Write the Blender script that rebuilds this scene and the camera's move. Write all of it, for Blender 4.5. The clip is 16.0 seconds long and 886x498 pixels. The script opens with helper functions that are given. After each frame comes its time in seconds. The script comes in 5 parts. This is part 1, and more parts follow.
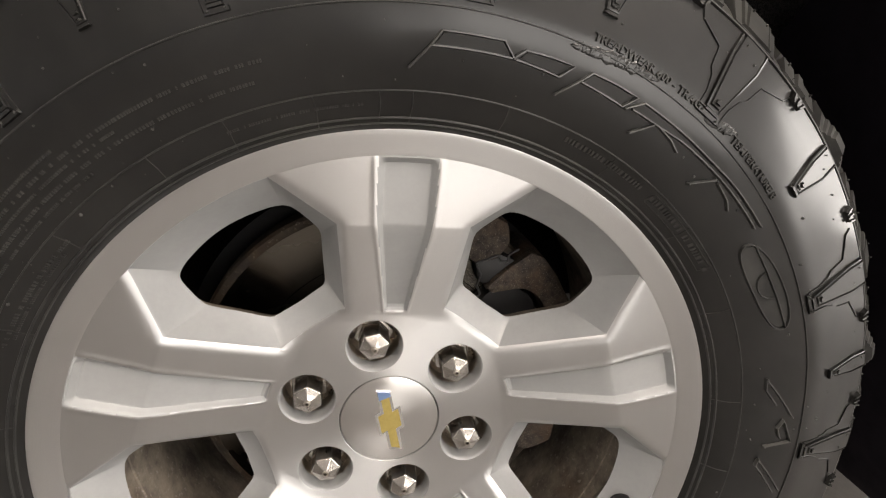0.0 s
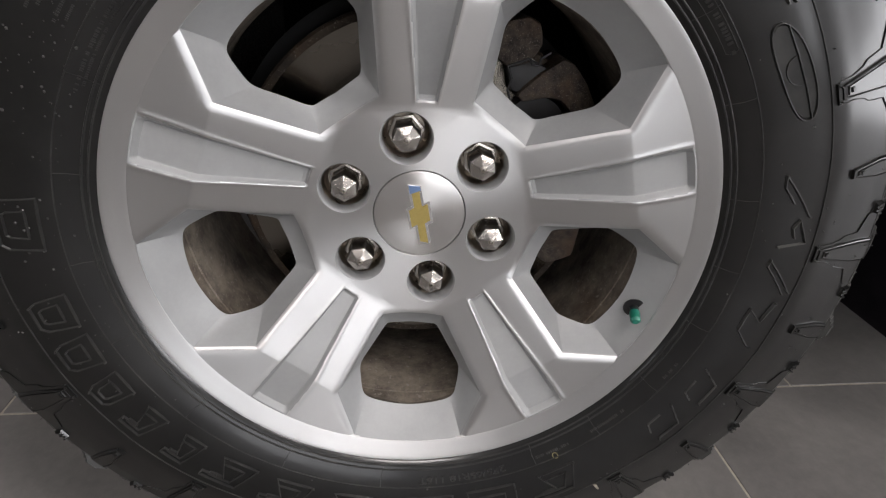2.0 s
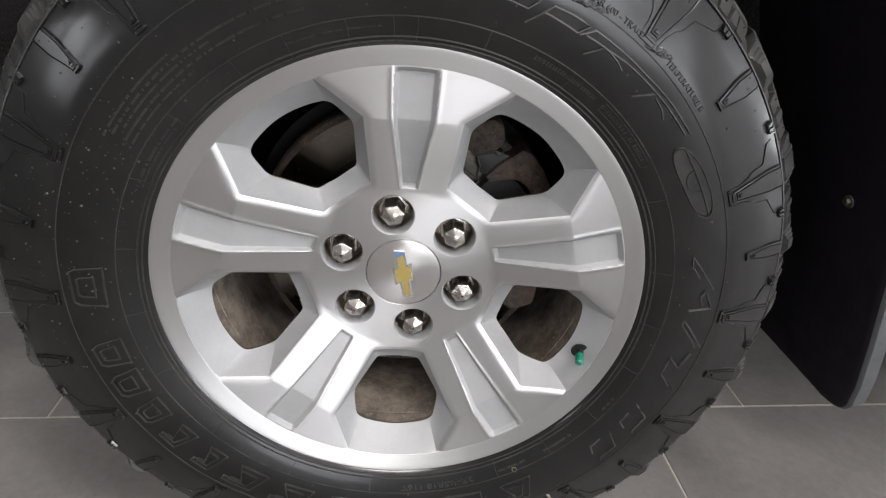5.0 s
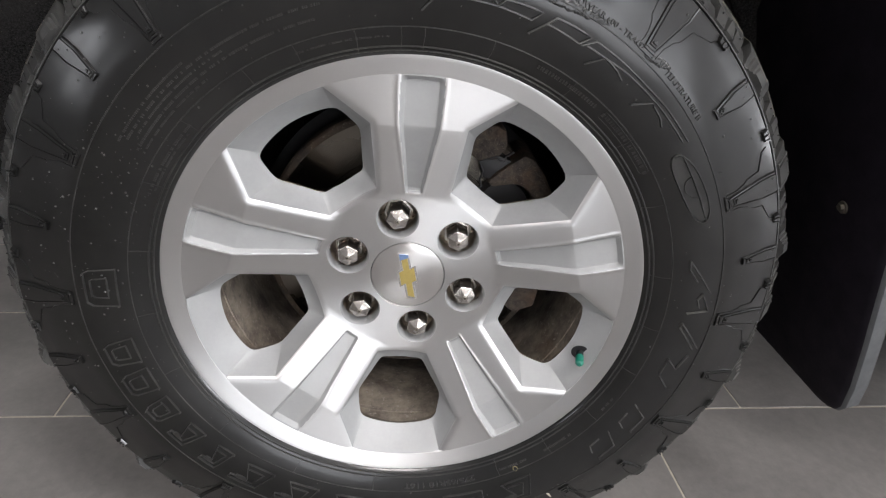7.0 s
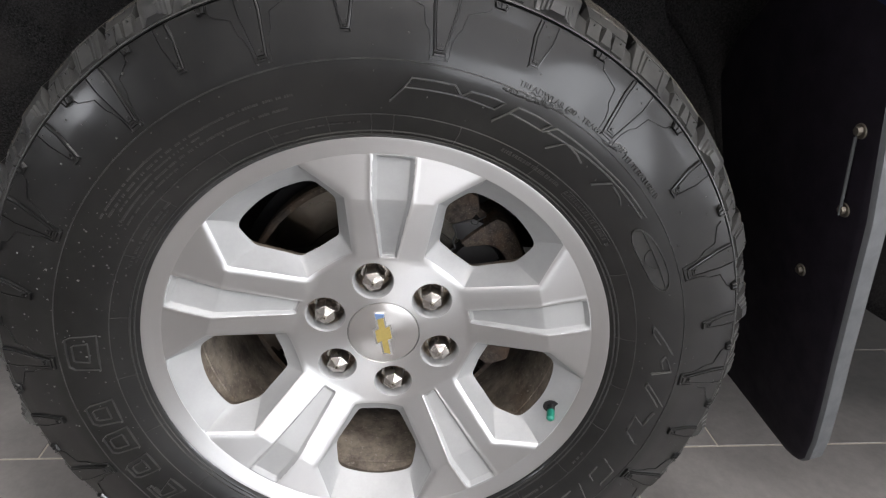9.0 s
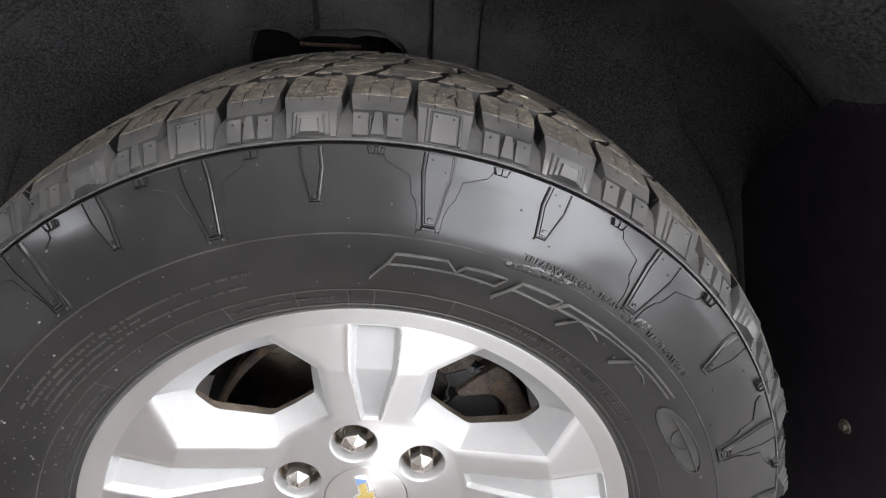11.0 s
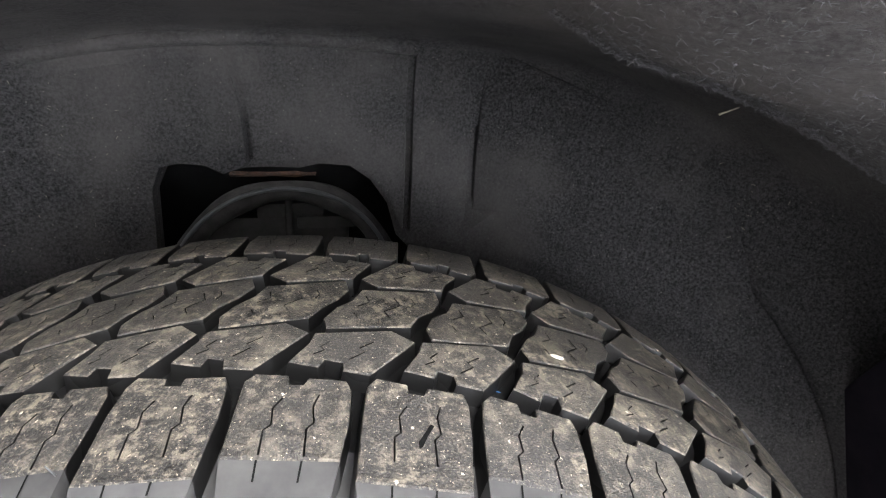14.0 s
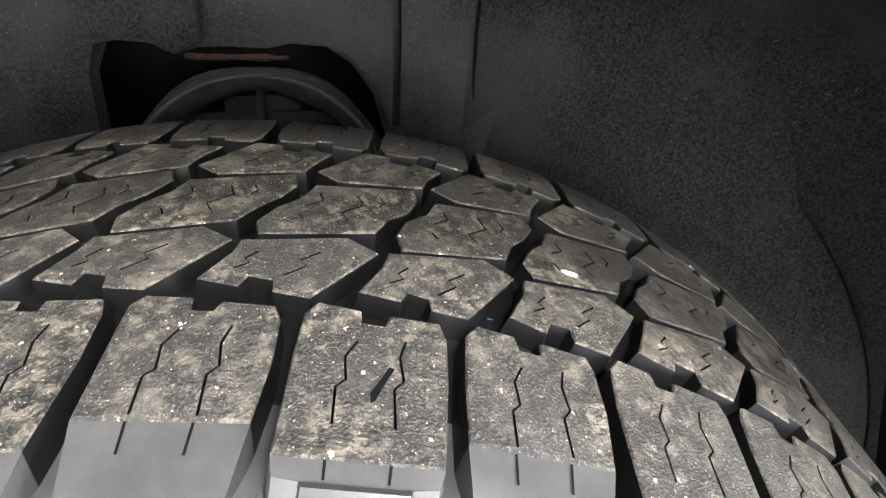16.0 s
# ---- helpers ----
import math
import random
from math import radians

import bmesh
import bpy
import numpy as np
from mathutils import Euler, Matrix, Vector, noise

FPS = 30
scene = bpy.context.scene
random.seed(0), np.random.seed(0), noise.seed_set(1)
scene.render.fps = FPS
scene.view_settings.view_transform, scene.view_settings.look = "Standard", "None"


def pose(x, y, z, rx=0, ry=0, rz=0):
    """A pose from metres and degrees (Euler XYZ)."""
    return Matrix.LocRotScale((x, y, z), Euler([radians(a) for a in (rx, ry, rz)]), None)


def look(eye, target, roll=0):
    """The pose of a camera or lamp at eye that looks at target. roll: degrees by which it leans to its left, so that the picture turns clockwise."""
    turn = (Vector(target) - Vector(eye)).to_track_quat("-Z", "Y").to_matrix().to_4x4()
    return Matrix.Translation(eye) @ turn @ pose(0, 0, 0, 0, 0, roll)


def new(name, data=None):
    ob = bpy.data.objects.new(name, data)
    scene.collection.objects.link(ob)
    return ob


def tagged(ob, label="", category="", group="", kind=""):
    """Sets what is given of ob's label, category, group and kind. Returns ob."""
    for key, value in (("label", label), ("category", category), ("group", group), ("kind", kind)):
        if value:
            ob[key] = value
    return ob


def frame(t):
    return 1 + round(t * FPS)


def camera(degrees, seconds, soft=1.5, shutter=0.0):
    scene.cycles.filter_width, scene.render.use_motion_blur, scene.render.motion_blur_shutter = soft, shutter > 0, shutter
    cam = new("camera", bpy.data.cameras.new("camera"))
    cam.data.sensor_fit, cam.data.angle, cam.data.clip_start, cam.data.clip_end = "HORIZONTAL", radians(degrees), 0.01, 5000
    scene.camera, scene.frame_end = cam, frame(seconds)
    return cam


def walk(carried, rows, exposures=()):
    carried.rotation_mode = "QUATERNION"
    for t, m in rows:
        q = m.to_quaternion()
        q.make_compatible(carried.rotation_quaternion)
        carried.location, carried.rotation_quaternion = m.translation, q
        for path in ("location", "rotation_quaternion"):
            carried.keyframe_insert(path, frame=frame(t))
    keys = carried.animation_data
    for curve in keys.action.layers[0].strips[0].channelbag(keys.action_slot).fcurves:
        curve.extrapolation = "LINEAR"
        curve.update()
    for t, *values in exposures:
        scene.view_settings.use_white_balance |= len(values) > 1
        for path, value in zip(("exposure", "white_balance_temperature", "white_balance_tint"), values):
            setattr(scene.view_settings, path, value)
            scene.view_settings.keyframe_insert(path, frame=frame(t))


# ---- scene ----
cam = camera(76.07, 16.0, soft=1.15)
PATH = [
    (0.0, -0.0287, -0.3936, 0.6805, 71.14, 2.49, -9.56),
    (0.5, -0.0272, -0.3882, 0.6531, 69.05, 2.59, -6.60),
    (1.0, -0.0253, -0.3951, 0.6227, 66.38, 2.81, -5.87),
    (1.5, -0.0199, -0.4132, 0.5941, 64.25, 2.93, -5.37),
    (2.0, -0.0195, -0.4565, 0.5959, 62.94, 3.02, -5.20),
    (2.5, -0.0095, -0.5120, 0.6339, 62.50, 3.22, -4.88),
    (3.0, -0.0063, -0.5296, 0.6689, 62.48, 3.33, -4.63),
    (3.5, 0.0045, -0.5270, 0.6962, 62.35, 3.48, -4.48),
    (4.0, 0.0021, -0.5274, 0.7010, 62.19, 3.54, -4.33),
    (6.5, 0.0008, -0.5340, 0.7167, 62.17, 3.89, -4.31),
    (7.0, -0.0040, -0.5402, 0.7142, 62.39, 3.95, -4.33),
    (7.5, 0.0049, -0.5506, 0.7296, 62.78, 4.06, -4.52),
    (8.0, 0.0088, -0.5487, 0.7436, 62.75, 4.12, -4.47),
    (8.5, 0.0063, -0.5471, 0.7420, 62.97, 4.18, -4.55),
    (9.0, 0.0152, -0.5355, 0.7733, 63.63, 4.26, -4.85),
    (9.5, 0.0176, -0.5109, 0.7794, 64.37, 4.31, -5.01),
    (10.0, 0.0203, -0.4837, 0.8100, 65.35, 4.41, -5.29),
    (10.2, 0.0209, -0.4697, 0.8263, 65.73, 4.36, -5.27),
    (12.3, 0.0207, -0.3296, 0.8511, 68.85, 4.26, -4.58),
    (12.5, 0.0176, -0.3117, 0.8500, 69.17, 4.32, -4.83),
    (13.0, 0.0170, -0.2412, 0.8735, 69.87, 4.49, -5.18),
    (13.5, 0.0375, -0.2043, 0.9118, 70.22, 4.50, -5.59),
    (14.0, 0.0378, -0.1771, 0.9190, 70.15, 4.53, -5.72),
    (14.5, 0.0372, -0.1404, 0.9115, 67.44, 4.52, -5.77),
    (15.0, 0.0467, -0.1302, 0.8994, 64.48, 4.58, -5.59),
    (15.5, 0.0558, -0.1239, 0.8922, 62.78, 4.69, -5.54),
    (16.0, 0.0553, -0.1196, 0.8863, 61.42, 4.82, -5.67),
]
EXPOSURES = [(0.0, -0.8, 7350, 14), (0.6, -1.0, 7000, 14), (1.2, -1.3, 6800, 14), (2.0, -1.35, 6600, 14), (3.0, -0.94, 6520, 13), (8.5, -0.70, 6450, 13), (10.2, -0.25, 6420, 13), (12.4, 0.75, 6350, 13), (13.4, 0.94, 6300, 13), (14.0, 1.25, 6250, 13), (14.6, 1.34, 6250, 12), (16.0, 1.19, 6250, 12)]
walk(cam, [(t, pose(x, y, z, 0, 0, yaw) @ pose(0, 0, 0, tilt) @ pose(0, 0, 0, 0, 0, roll)) for t, x, y, z, tilt, roll, yaw in PATH], EXPOSURES)

# ---- light ----
world = bpy.data.worlds.new("room_light")
scene.world = world
world.use_nodes = True
world.node_tree.nodes["Background"].inputs["Color"].default_value = (0.75, 0.8, 0.9, 1)
world.node_tree.nodes["Background"].inputs["Strength"].default_value = 0.02

CZ = 0.393           # height of the wheel's axle
SPOKE = 88.2         # degrees of the top spoke
LUG = 100.43        # degrees of the first lug nut


def lamp(name, x, y, z, sx, sy, watts, colour=(1.0, 0.97, 0.95)):
    data = bpy.data.lights.new(name, "AREA")
    data.shape, data.size, data.size_y, data.energy, data.color = "RECTANGLE", sx, sy, watts, colour
    ob = new(name, data)
    ob.matrix_world = pose(x, y, z)
    return ob


# ---- materials ----
def material(name):
    m = bpy.data.materials.new(name)
    m.use_nodes = True
    return m, m.node_tree.nodes, m.node_tree.links, m.node_tree.nodes["Principled BSDF"]


def coords(nodes, links, scale=(1, 1, 1), shift=(0, 0, 0)):
    tc, mp = nodes.new("ShaderNodeTexCoord"), nodes.new("ShaderNodeMapping")
    mp.inputs["Scale"].default_value = scale
    mp.inputs["Location"].default_value = shift
    links.new(tc.outputs["Object"], mp.inputs["Vector"])
    return mp.outputs["Vector"]


def noise_tex(nodes, links, vec, scale, detail=4, rough=0.6):
    n = nodes.new("ShaderNodeTexNoise")
    n.inputs["Scale"].default_value, n.inputs["Detail"].default_value, n.inputs["Roughness"].default_value = scale, detail, rough
    links.new(vec, n.inputs["Vector"])
    return n.outputs["Fac"]


def ramp(nodes, links, fac, *stops):
    r = nodes.new("ShaderNodeValToRGB")
    while len(r.color_ramp.elements) < len(stops):
        r.color_ramp.elements.new(0.5)
    for e, (p, c) in zip(r.color_ramp.elements, stops):
        e.position = p
        e.color = (*c, 1) if len(c) == 3 else (c[0], c[0], c[0], 1)
    links.new(fac, r.inputs["Fac"])
    return r.outputs["Color"]


def mix(nodes, links, fac, a, b, mode="MIX"):
    m = nodes.new("ShaderNodeMix")
    m.data_type, m.blend_type = "RGBA", mode
    if hasattr(fac, "node"):
        links.new(fac, m.inputs[0])
    else:
        m.inputs[0].default_value = fac
    for k, v in ((6, a), (7, b)):
        if hasattr(v, "node"):
            links.new(v, m.inputs[k])
        else:
            m.inputs[k].default_value = (*v, 1)
    return m.outputs[2]


def bump(nodes, links, bsdf, height, strength, distance):
    b = nodes.new("ShaderNodeBump")
    b.inputs["Strength"].default_value, b.inputs["Distance"].default_value = strength, distance
    links.new(height, b.inputs["Height"])
    links.new(b.outputs["Normal"], bsdf.inputs["Normal"])
    return b


def plain(name, colour, rough, metal=0.0, vary=0.25, scale=60, bumps=0.1, dist=0.0005, colour2=None):
    """A surface with blotches at one scale and grain at a finer one."""
    m, n, l, b = material(name)
    v = coords(n, l)
    big, fine = noise_tex(n, l, v, scale), noise_tex(n, l, v, scale * 12, 3)
    dark = colour2 or tuple(c * (1 - vary) for c in colour)
    lite = tuple(min(1, c * (1 + vary * 0.6)) for c in colour)
    col = ramp(n, l, big, (0.3, dark), (0.7, lite))
    l.new(mix(n, l, 0.3, col, ramp(n, l, fine, (0.35, dark), (0.65, lite))), b.inputs["Base Color"])
    l.new(ramp(n, l, big, (0.3, (min(1, rough * 1.15),)), (0.7, (rough * 0.85,))), b.inputs["Roughness"])
    b.inputs["Metallic"].default_value = metal
    bump(n, l, b, fine, bumps, dist)
    return m


def machined(name, colour, rough, aniso, grooves):
    """Lathe-turned aluminium: fine rings about the axle, stretched highlights."""
    m, n, l, b = material(name)
    v = coords(n, l, (1, 0, 1), (0, 0, -CZ))
    ln = n.new("ShaderNodeVectorMath")
    ln.operation = "LENGTH"
    l.new(v, ln.inputs[0])
    ring = n.new("ShaderNodeTexNoise")
    ring.noise_dimensions = "1D"
    ring.inputs["Scale"].default_value, ring.inputs["Detail"].default_value = grooves, 5
    l.new(ln.outputs["Value"], ring.inputs["W"])
    full = coords(n, l)
    blot = noise_tex(n, l, full, 14)
    c = ramp(n, l, ring.outputs["Fac"], (0.3, tuple(k * 0.9 for k in colour)), (0.7, colour))
    l.new(mix(n, l, ramp(n, l, blot, (0.4, (0.0,)), (0.75, (0.18,))), c, tuple(k * 0.8 for k in colour)), b.inputs["Base Color"])
    b.inputs["Metallic"].default_value = 1.0
    l.new(ramp(n, l, blot, (0.3, (rough * 0.9,)), (0.7, (rough * 1.15,))), b.inputs["Roughness"])
    b.inputs["Anisotropic"].default_value = aniso
    b.inputs["Anisotropic Rotation"].default_value = 0.25
    tan = n.new("ShaderNodeTangent")
    tan.direction_type, tan.axis = "RADIAL", "Y"
    l.new(tan.outputs["Tangent"], b.inputs["Tangent"])
    bump(n, l, b, ring.outputs["Fac"], 0.05, 0.0002)
    return m


def rubber(name, base, rough, bloom=0.35, coat=0.0, gloss=0.12):
    """Black rubber; a patchy glossy dressing lies on it where coat is given."""
    m, n, l, b = material(name)
    v = coords(n, l)
    big, mid, fine = noise_tex(n, l, v, 9, 5), noise_tex(n, l, v, 45, 5), noise_tex(n, l, v, 900, 2)
    c = ramp(n, l, mid, (0.35, (base * 0.75,) * 3), (0.7, (base * 1.5, base * 1.5, base * 1.42)))
    c = mix(n, l, ramp(n, l, big, (0.5, (0.0,)), (0.75, (bloom,))), c, (base * 2.6, base * 2.5, base * 2.1))
    l.new(c, b.inputs["Base Color"])
    l.new(ramp(n, l, big, (0.3, (rough * 0.85,)), (0.75, (rough * 1.3,))), b.inputs["Roughness"])
    b.inputs["Specular IOR Level"].default_value = 0.16
    patch = noise_tex(n, l, coords(n, l, shift=(0.31, 0.2, 0.07)), 11, 2, 0.5)
    l.new(ramp(n, l, patch, (0.30, (coat * 0.6,)), (0.65, (coat,))), b.inputs["Coat Weight"])
    l.new(ramp(n, l, patch, (0.30, (gloss * 1.8,)), (0.65, (gloss,))), b.inputs["Coat Roughness"])
    bump(n, l, b, mix(n, l, 0.5, fine, mid), 0.09, 0.0007)
    return m


def dusty_tread():
    """Worn tread rubber with tan dust, pale grit specks and per-block variation."""
    m, n, l, b = material("dusty_tread_rubber")
    v = coords(n, l)
    inf = n.new("ShaderNodeObjectInfo")
    big, mid, fine = noise_tex(n, l, v, 55, 5), noise_tex(n, l, v, 190, 6, 0.7), noise_tex(n, l, v, 1100, 3)
    c = ramp(n, l, mid, (0.44, (0.0045, 0.0042, 0.0038)), (0.52, (0.024, 0.021, 0.0168)), (0.60, (0.16, 0.138, 0.102)))
    c = mix(n, l, ramp(n, l, big, (0.52, (0.0,)), (0.68, (0.45,))), c, (0.205, 0.18, 0.132))
    c = mix(n, l, ramp(n, l, noise_tex(n, l, v, 24, 4), (0.47, (0.0,)), (0.62, (0.85,))), c, (0.020, 0.0185, 0.017))
    c = mix(n, l, ramp(n, l, fine, (0.54, (0.0,)), (0.66, (0.4,))), c, (0.26, 0.235, 0.18))
    c = mix(n, l, ramp(n, l, inf.outputs["Random"], (0.0, (0.0,)), (1.0, (0.5,))), c, (0.030, 0.027, 0.023))
    wob = n.new("ShaderNodeTexNoise")
    wob.inputs["Scale"].default_value = 700
    l.new(v, wob.inputs["Vector"])
    off = n.new("ShaderNodeVectorMath")
    off.operation = "MULTIPLY_ADD"
    off.inputs[1].default_value = (0.0022, 0.0022, 0.0022)
    l.new(wob.outputs["Color"], off.inputs[0])
    l.new(v, off.inputs[2])
    for size, cut, tone in ((360, 0.87, (0.52, 0.47, 0.37)), (850, 0.55, (0.42, 0.36, 0.26))):
        vor = n.new("ShaderNodeTexVoronoi")
        vor.inputs["Scale"].default_value = size
        l.new(off.outputs["Vector"], vor.inputs["Vector"])
        sep = n.new("ShaderNodeSeparateColor")
        l.new(vor.outputs["Color"], sep.inputs[0])
        small = n.new("ShaderNodeMath")
        small.operation = "MULTIPLY_ADD"
        small.inputs[1].default_value = 0.16
        l.new(sep.outputs[1], small.inputs[0])
        l.new(vor.outputs["Distance"], small.inputs[2])
        keep = n.new("ShaderNodeMath")
        keep.operation = "MULTIPLY"
        l.new(ramp(n, l, small.outputs[0], (0.16, (1.0,)), (0.27, (0.0,))), keep.inputs[0])
        l.new(ramp(n, l, sep.outputs[0], (cut, (0.0,)), (cut + 0.05, (1.0,))), keep.inputs[1])
        c = mix(n, l, keep.outputs[0], c, tone)
    l.new(c, b.inputs["Base Color"])
    b.inputs["Roughness"].default_value = 0.52
    bump(n, l, b, mix(n, l, 0.4, mid, fine), 1.0, 0.0024)
    return m


def felt(name, base, fine=1.0):
    """Needled black fleece with grey fibres and specks of lint."""
    m, n, l, b = material(name)
    v = coords(n, l)
    big, mid = noise_tex(n, l, coords(n, l, shift=(0.05, 0.0, 0.0)), 6, 5), noise_tex(n, l, v, 430 * fine, 5, 0.8)
    st = coords(n, l, (1, 1, 3.2))
    fib = noise_tex(n, l, st, 1000 * fine, 3, 0.8)
    c = ramp(n, l, mid, (0.40, (base * 0.30, base * 0.285, base * 0.29)), (0.64, (base * 2.3, base * 2.2, base * 2.25)))
    c = mix(n, l, ramp(n, l, noise_tex(n, l, v, 30, 6, 0.75), (0.38, (0.0,)), (0.7, (0.25,))), c, (base * 0.45,) * 3)
    c = mix(n, l, ramp(n, l, fib, (0.55, (0.0,)), (0.75, (0.6,))), c, (base * 3.4,) * 3)
    c = mix(n, l, ramp(n, l, big, (0.45, (0.0,)), (0.68, (0.7,))), c, (base * 3.0, base * 2.8, base * 2.65))
    vor = n.new("ShaderNodeTexVoronoi")
    vor.inputs["Scale"].default_value = 150
    l.new(v, vor.inputs["Vector"])
    c = mix(n, l, ramp(n, l, vor.outputs["Distance"], (0.05, (0.7,)), (0.1, (0.0,))), c, (base * 6, base * 5.6, base * 5))
    l.new(c, b.inputs["Base Color"])
    b.inputs["Roughness"].default_value = 1.0
    b.inputs["Specular IOR Level"].default_value = 0.1
    b.inputs["Sheen Weight"].default_value = 0.03
    bump(n, l, b, mix(n, l, 0.5, mid, fib), 0.9, 0.0022)
    return m


def tile_mat():
    m, n, l, b = material("grey_porcelain_tile")
    v = coords(n, l)
    inf = n.new("ShaderNodeObjectInfo")
    big, mid, fine = noise_tex(n, l, v, 7, 6), noise_tex(n, l, v, 60, 6, 0.7), noise_tex(n, l, v, 700, 3)
    c = ramp(n, l, big, (0.3, (0.100, 0.095, 0.091)), (0.7, (0.178, 0.169, 0.161)))
    c = mix(n, l, 0.35, c, ramp(n, l, mid, (0.3, (0.10, 0.095, 0.09)), (0.7, (0.24, 0.228, 0.215))))
    c = mix(n, l, ramp(n, l, inf.outputs["Random"], (0.0, (0.0,)), (1.0, (0.12,))), c, (0.26, 0.247, 0.234))
    l.new(c, b.inputs["Base Color"])
    l.new(ramp(n, l, mid, (0.3, (0.38,)), (0.7, (0.52,))), b.inputs["Roughness"])
    bump(n, l, b, fine, 0.12, 0.0004)
    return m


def carpaint():
    m, n, l, b = material("dark_blue_car_paint")
    v = coords(n, l)
    f = noise_tex(n, l, v, 2500, 2)
    l.new(ramp(n, l, f, (0.4, (0.004, 0.008, 0.04)), (0.7, (0.01, 0.03, 0.13))), b.inputs["Base Color"])
    b.inputs["Metallic"].default_value, b.inputs["Roughness"].default_value = 0.5, 0.3
    b.inputs["Coat Weight"].default_value = 1.0
    return m


def rusty(name, dark, lite, scale=90):
    m, n, l, b = material(name)
    v = coords(n, l)
    big, mid, fine = noise_tex(n, l, v, scale * 0.3), noise_tex(n, l, v, scale, 6, 0.7), noise_tex(n, l, v, scale * 7, 3)
    c = ramp(n, l, mid, (0.35, dark), (0.7, lite))
    c = mix(n, l, ramp(n, l, big, (0.5, (0.0,)), (0.7, (0.5,))), c, (0.10, 0.055, 0.028))
    c = mix(n, l, ramp(n, l, fine, (0.60, (0.0,)), (0.68, (0.55,))), c, (0.3, 0.27, 0.24))
    l.new(c, b.inputs["Base Color"])
    b.inputs["Roughness"].default_value, b.inputs["Metallic"].default_value = 0.75, 0.25
    bump(n, l, b, mix(n, l, 0.5, mid, fine), 0.6, 0.0012)
    return m


M_FACE = machined("machined_aluminium", (0.65, 0.65, 0.65), 0.42, 0.8, 5000)
M_CAP = machined("spun_aluminium_cap", (0.72, 0.71, 0.70), 0.30, 0.9, 9000)
M_SILVER = plain("silver_wheel_paint", (0.335, 0.34, 0.34), 0.58, 0.3, 0.06, 25, 0.08, 0.0002)
M_BARREL = rusty("dirty_wheel_barrel", (0.075, 0.062, 0.05), (0.27, 0.23, 0.185), 30)
M_BADGE = plain("bright_badge_chrome", (0.8, 0.8, 0.8), 0.2, 1.0, 0.05, 180, 0.05, 0.0002)
M_CHROME = plain("dull_chrome", (0.5, 0.47, 0.44), 0.24, 1.0, 0.12, 180, 0.1, 0.0002)
M_POCKET = plain("bare_pocket_metal", (0.46, 0.42, 0.37), 0.3, 1.0, 0.3, 120, 0.1, 0.0002)
M_RUBBER = rubber("dressed_sidewall_rubber", 0.0042, 0.38, 0.1, 1.0, 0.13)
# Tread rubber, two tones: faces lifted, groove floors and walls darkened as painted shade.
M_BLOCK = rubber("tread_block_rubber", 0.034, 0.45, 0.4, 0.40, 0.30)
M_GROOVE_SHADE = rubber("shaded_groove_rubber", 0.004, 0.42, 0.1, 0.25, 0.25)
# Markings and outlines paler than the sidewall, painting the highlights on their edges.
M_MARK = rubber("moulded_marking_rubber", 0.026, 0.34, 0.3, 0.4)
M_EDGE = rubber("moulded_outline_rubber", 0.045, 0.30, 0.3, 0.8)
M_TREAD = dusty_tread()
M_FELT = felt("black_fleece_liner", 0.027)
M_FELT2 = felt("black_fleece_lip", 0.028, 0.6)
M_BLACK = plain("black_moulded_plastic", (0.012, 0.012, 0.013), 0.5, 0.0, 0.3, 40, 0.15, 0.0005)
# Near-black that paints the shade in the suspension opening and the tyre's thin cuts.
M_RECESS_SHADE = plain("recess_shade_black", (0.004, 0.004, 0.004), 0.6, 0.0, 0.3, 40, 0.15, 0.0005)
M_RECESS_SHADE.node_tree.nodes["Principled BSDF"].inputs["Specular IOR Level"].default_value = 0.08
M_GREYPL = plain("dark_grey_plastic_edge", (0.05, 0.053, 0.056), 0.6, 0.0, 0.15, 40, 0.15, 0.0005)
M_SCREW = plain("dusty_steel_screw", (0.2, 0.18, 0.15), 0.45, 0.8, 0.3, 200, 0.2, 0.0003)
M_GOLD = plain("brushed_gold_plastic", (0.40, 0.31, 0.10), 0.4, 0.4, 0.12, 300, 0.1, 0.0002)
M_BLUE = plain("peeled_blue_film", (0.16, 0.25, 0.45), 0.35, 0.4, 0.1, 300, 0.1, 0.0002)
M_BLUEPAINT = plain("blue_paint_mark", (0.03, 0.10, 0.24), 0.6, 0.0, 0.3, 300, 0.1, 0.0002)
M_YELLOW = plain("faded_yellow_paint", (0.22, 0.19, 0.08), 0.6, 0.0, 0.3, 300, 0.1, 0.0002)
M_GREEN = plain("green_valve_cap", (0.01, 0.16, 0.11), 0.35, 0.0, 0.15, 200, 0.1, 0.0002)
M_RUST = rusty("brown_rust", (0.010, 0.006, 0.004), (0.085, 0.038, 0.018), 160)
M_DISC = rusty("brake_disc_iron", (0.02, 0.015, 0.011), (0.075, 0.055, 0.038), 60)
M_SWEPT = machined("swept_disc_face", (0.17, 0.155, 0.135), 0.26, 0.8, 700)
M_CAST = rusty("rusty_cast_iron", (0.016, 0.012, 0.010), (0.085, 0.065, 0.05), 140)
M_DUSTY = plain("dusty_black_steel", (0.030, 0.029, 0.027), 0.7, 0.0, 0.6, 70, 0.5, 0.001)
M_DUSTY.node_tree.nodes["Principled BSDF"].inputs["Specular IOR Level"].default_value = 0.2
M_FLAP = plain("flat_black_flap_plastic", (0.012, 0.0098, 0.0145), 0.6, 0.0, 0.25, 30, 0.12, 0.0004)
M_FLAP.node_tree.nodes["Principled BSDF"].inputs["Specular IOR Level"].default_value = 0.15
M_TILE = tile_mat()
